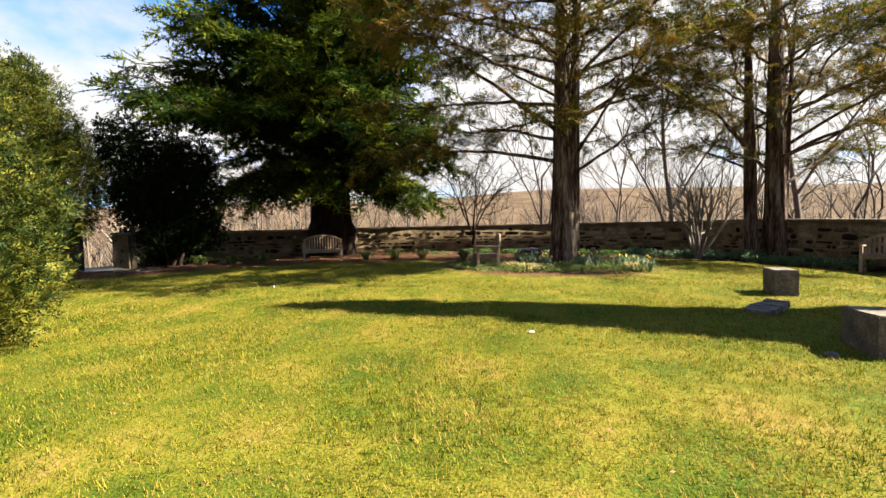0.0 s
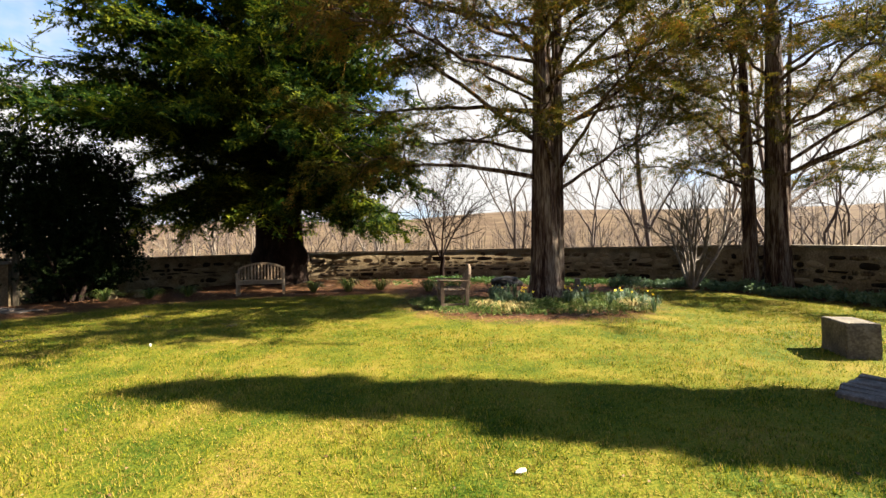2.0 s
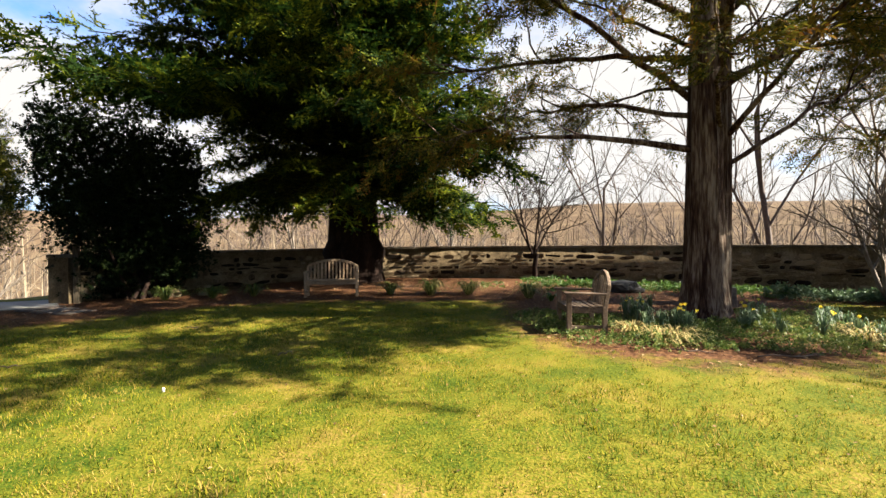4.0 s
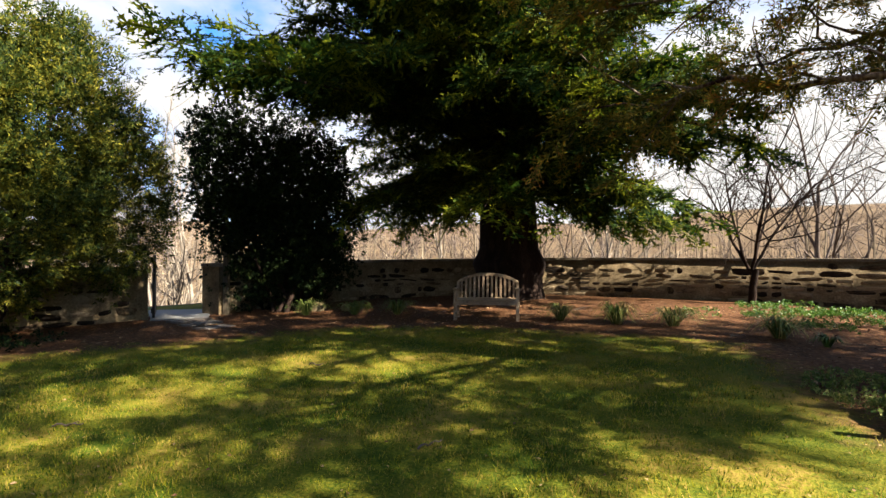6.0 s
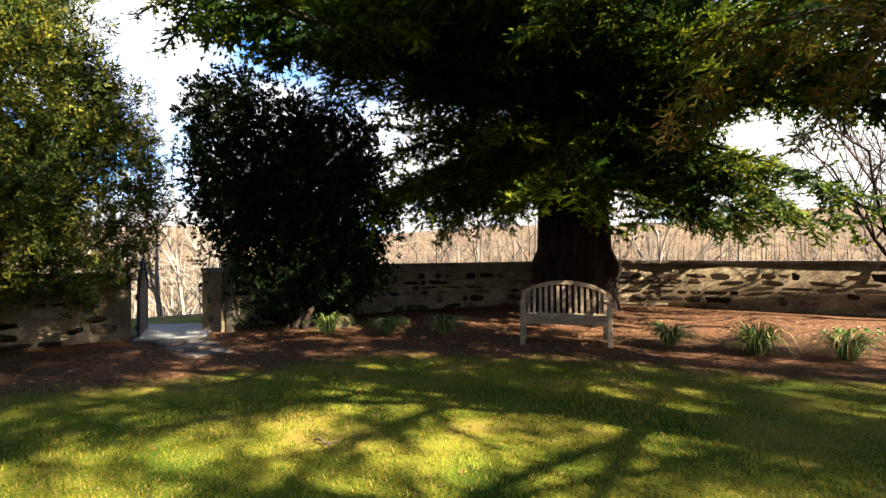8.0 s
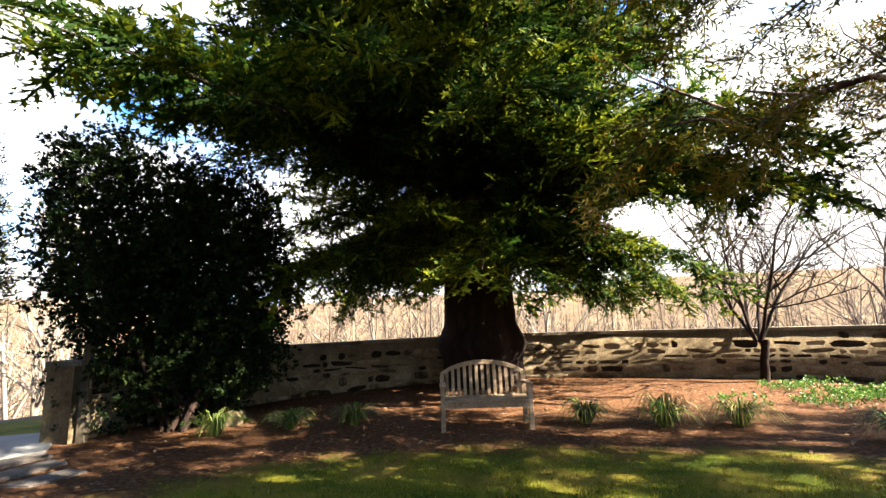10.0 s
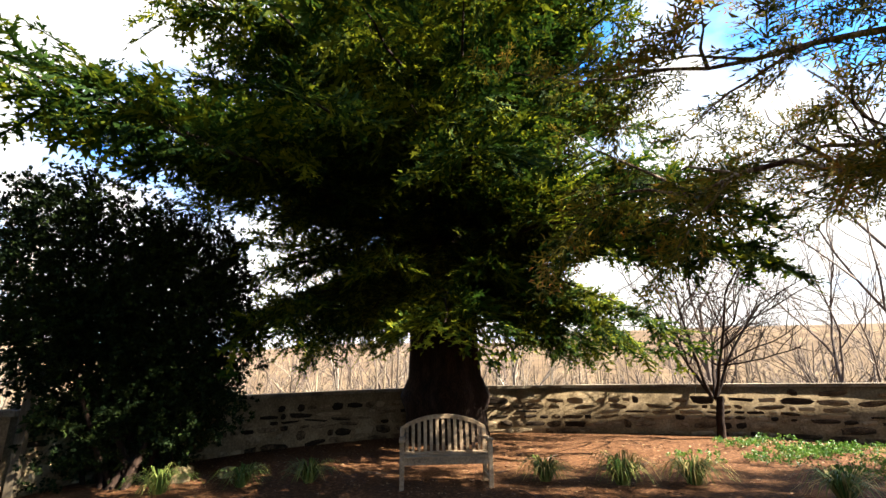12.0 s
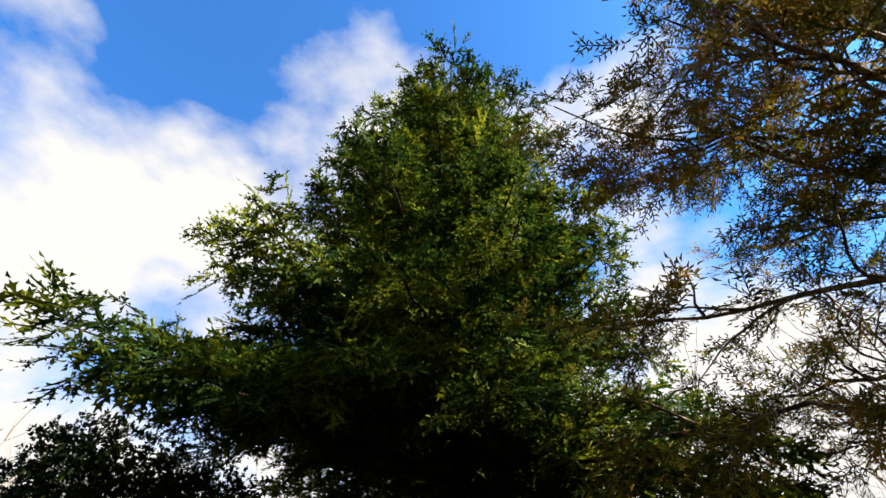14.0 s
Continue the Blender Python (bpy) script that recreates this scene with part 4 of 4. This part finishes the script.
def paving(name, corners, thick, label, mat, z):
    bm = bmesh.new()
    low = [bm.verts.new((x, y, z - thick)) for x, y in corners]
    bm.faces.new(low)
    top = bmesh.ops.extrude_face_region(bm, geom=bm.faces[:])
    for v in top["geom"]:
        if isinstance(v, bmesh.types.BMVert):
            v.co.z = z
    bmesh.ops.recalc_face_normals(bm, faces=bm.faces)
    bmesh.ops.bevel(bm, geom=bm.edges[:], offset=0.012, segments=2, affect="EDGES")
    me = bpy.data.meshes.new(name)
    bm.to_mesh(me)
    bm.free()
    me.materials.append(mat)
    return tagged(new(name, me), label, "paving", "stone paving at the gate")


paving("threshold_slab", [(-10.2, 12.2), (-9.62, 13.0), (-10.85, 14.0), (-11.95, 13.15)], 0.3, "pale concrete landing through the gateway", M["concrete"], 0.02)
paving("step_stone", [(-9.78, 12.25), (-9.42, 12.28), (-9.35, 12.95), (-9.66, 12.95)], 0.2, "flat stone step below the gate landing", M["slab"], 0.03)
paving("step_stone", [(-9.18, 12.1), (-8.82, 12.15), (-8.82, 12.78), (-9.15, 12.8)], 0.2, "flat stone step sunk in brown mulch", M["slab"], 0.022)
paving("step_stone", [(-8.62, 12.0), (-8.26, 12.08), (-8.2, 12.58), (-8.55, 12.6)], 0.2, "flat stone step beside the lawn", M["slab"], 0.016)


# ---- bed planting ----
def strap_tuft(rng, blades, reach, tall, wide):
    """Arching strap leaves from one root."""
    v, t = [], []
    for i in range(blades):
        a, r, h = rng.uniform(0, 6.28), reach * rng.uniform(0.35, 1.1), tall * rng.uniform(0.55, 1.1)
        d, side = np.array((math.cos(a), math.sin(a), 0)), np.array((-math.sin(a), math.cos(a), 0))
        k, root = len(v), 0.16 * reach * rng.random()
        for m in range(5):
            s = m / 4
            w = wide * (1 - 0.9 * s ** 2) * 0.5
            p = d * r * s + np.array((0, 0, h * (3.1 * s - 2.75 * s * s))) + d * root
            v += [p + side * w, p - side * w]
        for m in range(4):
            q = k + 2 * m
            t += [(q, q + 1, q + 3), (q, q + 3, q + 2)]
    return np.array(v), np.array(t)


def tuft(at, label, blades, reach, tall, mats, seed, group, name="strap_leaf_tuft", wide=0.020):
    rng = np.random.default_rng(seed)
    ob = thing(name, (*at, float(height(*at))), label, "plant", group)
    for kind, mat, share in mats:
        g = Geo()
        g.add(*strap_tuft(rng, max(6, int(blades * share)), reach, tall, wide))
        geo_part(kind, g, M[mat], ob)
    return ob


for i, (x, y, r) in enumerate([(-8.19, 14.27, 0.42), (-7.38, 14.85, 0.36), (-6.55, 15.25, 0.40), (-3.25, 16.0, 0.40), (-2.22, 16.0, 0.50), (-1.30, 16.15, 0.45), (0.15, 15.6, 0.44)]):
    tuft((x, y), "arching green strap-leaved tuft with straw tips in mulch" if i > 2 else "shaded dark green strap-leaved tuft in mulch",
         150 if i > 2 else 110, r * 1.2, r * 0.85, [("green_leaves", "strap", 0.7), ("dry_leaves", "straw" if i > 2 else "strap", 0.3)], 40 + i, "tufts along the bed")


def daffodil(at, seed, label, flowers):
    rng = np.random.default_rng(seed)
    ob = thing("daffodil_clump", (*at, float(height(*at))), label, "flower", "daffodils under the cedar")
    g = Geo()
    g.add(*strap_tuft(rng, 26, 0.16, 0.34, 0.016))
    geo_part("leaves", g, M["glaucous"], ob)
    for _ in range(flowers):
        a, r = rng.uniform(0, 6.28), rng.uniform(0.03, 0.15)
        top = np.array((math.cos(a) * r, math.sin(a) * r, rng.uniform(0.30, 0.40)))
        g = Geo()
        g.tube(np.array([(0, 0, 0), top * 0.6 + (0, 0, 0.03), top]), [0.004, 0.004, 0.003], 4)
        flower_stem = geo_part("flower_stem", g, M["glaucous"], ob)
        g = Geo()
        face = np.array((math.cos(a), math.sin(a), 0.2))
        side = np.array((-math.sin(a), math.cos(a), 0))
        up = np.cross(face, side)
        for m in range(6):
            b = m * math.pi / 3
            d = side * math.cos(b) + up * math.sin(b)
            e = -side * math.sin(b) + up * math.cos(b)
            g.add([top, top + d * 0.014 + e * 0.008, top + d * 0.027 + face * 0.005, top + d * 0.014 - e * 0.008], [(0, 1, 2), (0, 2, 3)])
        g.tube(np.array([top, top + face * 0.018, top + face * 0.032]), [0.007, 0.008, 0.012], 8)
        geo_part("bloom", g, M["petal"], flower_stem)
    return ob


rng = np.random.default_rng(77)
for i in range(42):
    if i < 20:
        x, y = rng.uniform(1.7, 2.5), rng.uniform(11.7, 14.2)
    else:
        x, y = rng.uniform(3.1, 4.9), rng.uniform(11.2, 13.6)
    if math.hypot(x - 2.85, y - 13.0) > 0.62:
        daffodil((x, y), 100 + i, "clump of blue-green daffodil leaves with yellow blooms" if i % 3 != 1 else "clump of blue-green daffodil leaves not yet in bloom", (2 if i < 11 else 0 if i < 20 else 1) if i % 3 != 1 else 0)
for i, (x, y) in enumerate([(1.75, 10.9), (2.0, 11.2), (4.3, 11.5), (4.5, 12.0), (1.5, 11.35)]):
    tuft((x, y), "flopped clump of dry straw-coloured leaves", 90, 0.42, 0.22, [("dry_leaves", "straw", 0.8), ("green_leaves", "strap", 0.2)], 60 + i, "dry clumps", "dry_grass_clump", 0.016)
tuft((0.62, 15.1), "low fresh green leafy clump in the mulch", 46, 0.22, 0.2, [("leaves", "fresh", 1.0)], 71, "", "green_clump", 0.03)


def cover(name, label, spots, count, mat, seed, size, lift=0.1, sparse=-0.6):
    """Low leafy groundcover; spots are x, y, half width, half depth."""
    rng = np.random.default_rng(seed)
    g = Geo()
    tpl = [rosette(6, 0.55, 0.42, 0.2, rng), rosette(5, 0.6, 0.36, 0.5, rng)]
    total = sum(a * b for _, _, a, b in spots)
    for x, y, a, b in spots:
        n = int(count * a * b / total)
        r, th = np.sqrt(rng.random(n)), rng.uniform(0, 6.28, n)
        px, py = x + a * r * np.cos(th), y + b * r * np.sin(th)
        patchy = np.sin(4.3 * px + seed) * np.sin(3.9 * py + 0.7 * px) + rng.normal(0, 0.25, n)
        keep = (polar_wall(px, py) < -0.05) & (lawn_distance(px, py) > -0.12) & (patchy > sparse)
        px, py = px[keep], py[keep]
        n = len(px)
        lump = 0.5 + 0.5 * np.sin(3.1 * px + seed) * np.sin(2.7 * py)
        p = np.stack([px, py, height(px, py) + lift * rng.random(n) * (0.35 + lump)], -1)
        up = rng.normal(0, 0.5, (n, 3)) + np.array((0, 0, 1))
        half = n // 2
        g.scatter(tpl[0], p[:half], turns(up[:half], rng.normal(0, 1, (half, 3))), size * rng.uniform(0.6, 1.3, half))
        g.scatter(tpl[1], p[half:], turns(up[half:], rng.normal(0, 1, (n - half, 3))), size * rng.uniform(0.6, 1.3, n - half))
    tagged(new(name, g.mesh(name, mat)), label, "groundcover", kind="stuff")


cover("ivy_groundcover", "glossy low trailing groundcover round the chair and cedar", [(1.6, 11.7, 1.4, 1.3), (3.4, 11.9, 1.6, 1.2), (0.7, 12.5, 0.8, 0.9), (3.9, 13.2, 1.4, 1.2)], 8000, M["strap"], 81, 0.06, 0.10)
cover("green_groundcover", "bright green leafy groundcover along the wall", [(2.6, 18.8, 2.3, 1.4), (4.9, 18.2, 1.9, 1.5), (1.0, 19.6, 1.3, 0.9), (0.4, 18.0, 0.6, 0.5), (-0.9, 17.9, 0.5, 0.35), (6.6, 17.9, 1.5, 0.8), (0.9, 16.9, 0.5, 0.4)], 5200, M["fresh"], 82, 0.09, 0.12, 0.05)
cover("snowdrop_leaves", "low pale-tipped bulb leaves below the wall", [(7.2, 17.1, 1.5, 0.5), (9.2, 14.6, 0.6, 0.9), (9.9, 13.3, 0.4, 1.2), (9.0, 16.2, 0.9, 0.7)], 2600, M["glaucous"], 83, 0.14, 0.2)
cover("mossy_sprigs", "sparse low sprigs under the broad shrub", [(-9.6, 9.2, 0.9, 1.4), (-9.9, 7.6, 0.7, 1.0)], 500, M["box"], 84, 0.09, 0.12)


# ---- fallen sticks and leaves ----
def stick(at, turn, length, seed):
    rng = np.random.default_rng(seed)
    g = Geo()
    line = wander((0, 0, 0.015), (1, 0, 0.02), length, 7, rng, 0.12)
    line[:, 2] = 0.012 + 0.02 * np.abs(np.sin(np.arange(8)))
    g.tube(line, np.linspace(0.008, 0.003, 8), 5)
    side = wander(line[3], (0.8, 0.6, 0.1), length * 0.35, 4, rng, 0.12)
    side[:, 2] = np.clip(side[:, 2], 0.01, 0.06)
    g.tube(side, np.linspace(0.008, 0.003, 5), 4)
    ob = new("fallen_stick", g.mesh("fallen_stick", M["twig"]))
    ob.matrix_world = pose(*at, float(height(*at)), 0, 0, turn)
    tagged(ob, "thin crooked fallen stick lying on the ground", "stick", "fallen sticks")


for i, (x, y, a, ln) in enumerate([(-3.55, 15.3, -40, 0.55), (-3.7, 17.6, 15, 0.9), (-5.6, 15.9, 160, 0.4), (-4.2, 16.3, 30, 0.5), (2.6, 10.5, 10, 0.9), (3.2, 10.7, 25, 0.7), (1.7, 10.6, -30, 0.5),
                                   (-5.2, 8.7, 30, 0.22), (-2.6, 9.6, 60, 0.2), (-0.5, 15.2, 70, 0.4), (-2.0, 17.5, 5, 0.6), (-4.9, 11.0, -10, 0.25)]):
    stick((x, y), a, ln, 300 + i)


def litter():
    rng = np.random.default_rng(91)
    n = 9000
    x, y = rng.uniform(-9.5, 6, n), rng.uniform(0.5, 20.5, n)
    bed = lawn_distance(x, y) > 0
    keep = (bed | (rng.random(n) < np.where(y > 8, 0.6, 0.3))) & (polar_wall(x, y) < -0.1)
    x, y = x[keep], y[keep]
    n = len(x)
    tpl = (np.array([(0, 0, 0), (0.5, 0.28, 0.08), (1, 0, 0.02), (0.5, -0.28, 0.12)]), np.array([(0, 1, 2), (0, 2, 3)]))
    g = Geo()
    g.scatter(tpl, np.stack([x, y, height(x, y) + 0.012], -1), turns(rng.normal(0, 1, (n, 3)) * (1, 1, 0.12), np.array((0, 0, 1)) + rng.normal(0, 0.25, (n, 3))), np.where(bed[keep], rng.uniform(0.03, 0.07, n), rng.uniform(0.012, 0.036, n)))
    tagged(new("fallen_leaves", g.mesh("fallen_leaves", M["fallen"])), "scattered dry brown leaves on grass and mulch", "leaf litter", kind="stuff")


litter()


# ---- grass ----
def build_grass():
    rng = np.random.default_rng(5)
    blade = []
    for i in range(5):
        a, r = rng.uniform(0, 6.28), rng.uniform(0, 1.5)
        b, ln = rng.uniform(0, 6.28), rng.uniform(0.6, 1.0)
        root = np.array((math.cos(a) * r, math.sin(a) * r, -0.1))
        w = np.array((-math.sin(b), math.cos(b), 0)) * 0.085
        lean = np.array((math.cos(b), math.sin(b), 0)) * rng.uniform(0.3, 0.9)
        blade.append((root - w, root + w, root + lean * ln + np.array((0, 0, ln))))
    tpl = (np.array(blade).reshape(-1, 3), np.arange(15).reshape(-1, 3))
    g = Geo()
    for n, x0, x1, y0, y1, size in ((64000, -4.5, 5.5, 1.2, 7.0, 0.034), (54000, -8.5, 3.5, 7.0, 14.8, 0.036), (26000, 3.5, 9.8, 7.0, 17.0, 0.046), (9000, 5.5, 9.8, 2.0, 7.0, 0.046), (12000, -9.5, -4.5, 1.5, 7.0, 0.046)):
        x, y = rng.uniform(x0, x1, n), rng.uniform(y0, y1, n)
        keep = lawn_distance(x, y) < rng.uniform(-1.7, 0.3, n)
        x, y = x[keep], y[keep]
        n = len(x)
        rot = turns(np.stack([np.cos(x * 911), np.sin(x * 911), np.zeros(n)], -1), np.tile((0.0, 0, 1), (n, 1)))
        tall = 0.75 + 0.5 * np.clip(np.sin(1.9 * x + 1.1 * y) * np.sin(1.4 * y - 0.7 * x) + 0.4, 0, 1) * rng.random(n)
        tall *= np.where(rng.random(n) < 0.12, 1.3, 1.0)
        g.scatter(tpl, np.stack([x, y, height(x, y)], -1), rot, size * tall * rng.uniform(0.6, 1.4, n))
    tagged(new("lawn_grass", g.mesh("lawn_grass", M["grass"])), "short uneven yellow-green lawn grass", "grass", kind="stuff")


build_grass()


# ---- winter woods beyond the wall ----
def woods():
    rng = np.random.default_rng(55)
    kinds = []
    for i in range(7):
        stem = Geo()
        if i < 6:
            sk = bare_skeleton(rng, 15 + 2 * i, 1, 0.9, 3, 5, 4 if i % 2 else 5, 0.17 + 0.02 * i, trunk=stem)
        else:
            sk = bare_skeleton(rng, 6.5, 1, 0.9, 3, 6, 4, 0.17, bend=0.5, trunk=stem)
        kinds.append([(stem.mesh("trunk", M[m]), sk.mesh("bare_crown", M[m])) for m in ("twig", "pale_twig")])
    spots = []
    while len(spots) < 104:
        a, d = rng.uniform(-0.25, math.pi + 0.45), rng.uniform(33, 95)
        x, y = CENTRE[0] + d * math.cos(a), CENTRE[1] + d * math.sin(a)
        right = math.cos(a) > 0.15
        if (right or d > 46) and min((math.hypot(x - u, y - w) for u, w in spots), default=9) > 2.5:
            spots.append((x, y))
    spots += [(-24.4, 19.7), (-40.0, 29.5), (-38.5, 32.0), (-24.0, 52.0), (-19.0, 54.0), (-44.0, 26.0), (-33.0, 44.0), (-26.6, 22.6)]
    for i, (x, y) in enumerate(spots):
        pale = i >= 104 or rng.random() < 0.1
        tree = thing("bare_tree", (x, y, float(height(x, y))), "pale-barked leafless tree on the slope beyond the wall" if pale else "leafless grey-brown winter tree beyond the wall", "tree", "bare trees beyond the wall", turn=rng.uniform(0, 360))
        stem_mesh, crown_mesh = kinds[6 if i in (104, 111) else i % 6][1 if pale else 0]
        child(new("trunk", stem_mesh), tree)
        tagged(child(new("bare_crown", crown_mesh), tree), kind="stuff")
    # far stems and boughs: slim three-sided spars laid along x
    ring = [(0.0, math.cos(a), math.sin(a)) for a in (0, 2.1, 4.2)]
    spar = (np.array(ring + [(1, 0.25 * y, 0.25 * z) for _, y, z in ring]), np.array([(i, (i + 1) % 3, 3 + (i + 1) % 3) for i in range(3)] + [(i, 3 + (i + 1) % 3, 3 + i) for i in range(3)]))
    g = Geo()
    n = 4200
    a, d = rng.uniform(-0.3, math.pi + 0.6, n), 45 + 330 * rng.random(n) ** 1.4
    x, y = CENTRE[0] + d * np.cos(a), CENTRE[1] + d * np.sin(a)
    foot = np.stack([x, y, height(x, y) - 0.5], -1)
    grow = np.stack([rng.normal(0, 0.6, n), rng.normal(0, 0.6, n), rng.uniform(9, 17, n)], -1)

    def spars(p, v, thick):
        ln = np.linalg.norm(v, axis=1)
        g.scatter(spar, p, turns(v, np.tile((0.31, 0.2, 0.1), (len(p), 1))), np.stack([ln, thick, thick], -1))

    spars(foot, grow, np.full(n, 0.20))
    for _ in range(8):
        s = rng.uniform(0.3, 0.92, n)
        spars(foot + grow * s[:, None], np.stack([rng.normal(0, 1.5, n), rng.normal(0, 1.5, n), rng.uniform(1.0, 3.2, n)], -1), np.full(n, 0.045))
    tagged(new("distant_woods", g.mesh("distant_woods", M["hill_twig"])), "leafless tan woodland filling the far hillside", "woods", kind="stuff")


woods()


# ---- stones and coping of the garden wall ----
def stone_templates():
    made = []
    rng = np.random.default_rng(17)
    for k in range(10):
        bm = bmesh.new()
        outer = [Vector((x, 0, z)) for x, z in ((-0.5, -0.5), (0, -0.5), (0.5, -0.5), (0.5, 0), (0.5, 0.5), (0, 0.5), (-0.5, 0.5), (-0.5, 0))]
        rim = [bm.verts.new(Vector((p.x * (0.84 if p.x * p.z else 1.0), 0, p.z * (0.80 if p.x * p.z else 1.0))) + Vector((rng.uniform(-0.09, 0.09), 0.5, rng.uniform(-0.13, 0.13)))) for p in outer]
        face = [bm.verts.new(Vector((v.co.x * rng.uniform(0.80, 0.92), rng.uniform(-0.55, -0.25), v.co.z * rng.uniform(0.72, 0.88)))) for v in rim]
        mid = bm.verts.new((rng.uniform(-0.1, 0.1), rng.uniform(-0.75, -0.45), rng.uniform(-0.1, 0.1)))
        for i in range(8):
            j = (i + 1) % 8
            bm.faces.new((rim[i], rim[j], face[j], face[i]))
            bm.faces.new((face[i], face[j], mid))
        bmesh.ops.recalc_face_normals(bm, faces=bm.faces)
        me = bpy.data.meshes.new("stone")
        bm.to_mesh(me)
        bm.free()
        me.materials.append(M["stone"])
        made.append(me)
    return made


def lay_stones():
    rng = np.random.default_rng(19)
    kinds = stone_templates()
    origin = np.array((*LINE[0], 0))
    near, rest = 0, Geo()

    def lay(s, z, ln, h, proud, single):
        p, n = on_wall(s)
        m = Matrix.Translation((p[0] - n[0] * 0.003 - origin[0], p[1] - n[1] * 0.003 - origin[1], z))
        m = m @ Matrix.Rotation(math.atan2(n[1], n[0]) - math.pi / 2, 4, "Z") @ Matrix.Rotation(rng.normal(0, 0.07), 4, "Y") @ Matrix.Diagonal((ln, proud, h, 1))
        me = kinds[rng.integers(0, 10)]
        if single:
            ob = child(new("stone", me), garden_wall)
            ob.matrix_basis = m
        else:
            v = np.array([m @ x.co for x in me.vertices])
            t = [(f.vertices[0], f.vertices[i], f.vertices[i + 1]) for f in me.polygons for i in range(1, len(f.vertices) - 1)]
            rest.add(v, t)

    for first, last in ((0.1, 40.0), (WALL_END - 6.5, WALL_END - 0.1)):
        z = -0.02
        courses = []
        while z < 1.0:
            h = rng.uniform(0.08, 0.20)
            courses.append((z, h))
            z += h + 0.02
        for z, h in courses:
            s = first + rng.uniform(0, 0.3)
            while s < last:
                ln = rng.uniform(0.14, 0.30) if rng.random() < 0.4 else rng.uniform(0.3, 0.7)
                if rng.random() < 0.78 and s + ln < last:
                    g = float(height(*on_wall(s)[0]))
                    if z + h + g < wall_top(s) - 0.03:
                        single = near < 300 and 5.0 < s < 24.0
                        near += single
                        lay(s + ln / 2, z + g + h / 2, ln - 0.02, h * rng.uniform(0.6, 1.15), rng.uniform(0.015, 0.06), single)
                s += ln + 0.015
    st = geo_part("far_stones", rest, M["far_stone"], garden_wall)
    st["kind"] = "stuff"
    s = 0.0
    while s < WALL_END - 0.2:
        ln = min(rng.uniform(0.7, 1.3), WALL_END - s)
        p, n = on_wall(s + ln / 2)
        bm = bmesh.new()
        k = 4
        ring = []
        for i in range(k + 1):
            q, m = on_wall(s + 0.006 + (ln - 0.012) * i / k)
            top = wall_top(s + ln * i / k)
            inner, outer = q - m * (0.045 + rng.normal(0, 0.004)), q + m * (THICK + 0.05)
            ring.append([bm.verts.new((c[0] - origin[0], c[1] - origin[1], zz)) for c, zz in ((inner, top + 0.003), (inner, top + 0.075), (outer, top + 0.075), (outer, top + 0.003))])
        for a, b in zip(ring, ring[1:]):
            for j in range(4):
                bm.faces.new((a[j], a[(j + 1) % 4], b[(j + 1) % 4], b[j]))
        bm.faces.new(ring[0])
        bm.faces.new(ring[-1][::-1])
        bmesh.ops.recalc_face_normals(bm, faces=bm.faces)
        part("coping_stone", bm, M["coping"], garden_wall)
        s += ln


lay_stones()
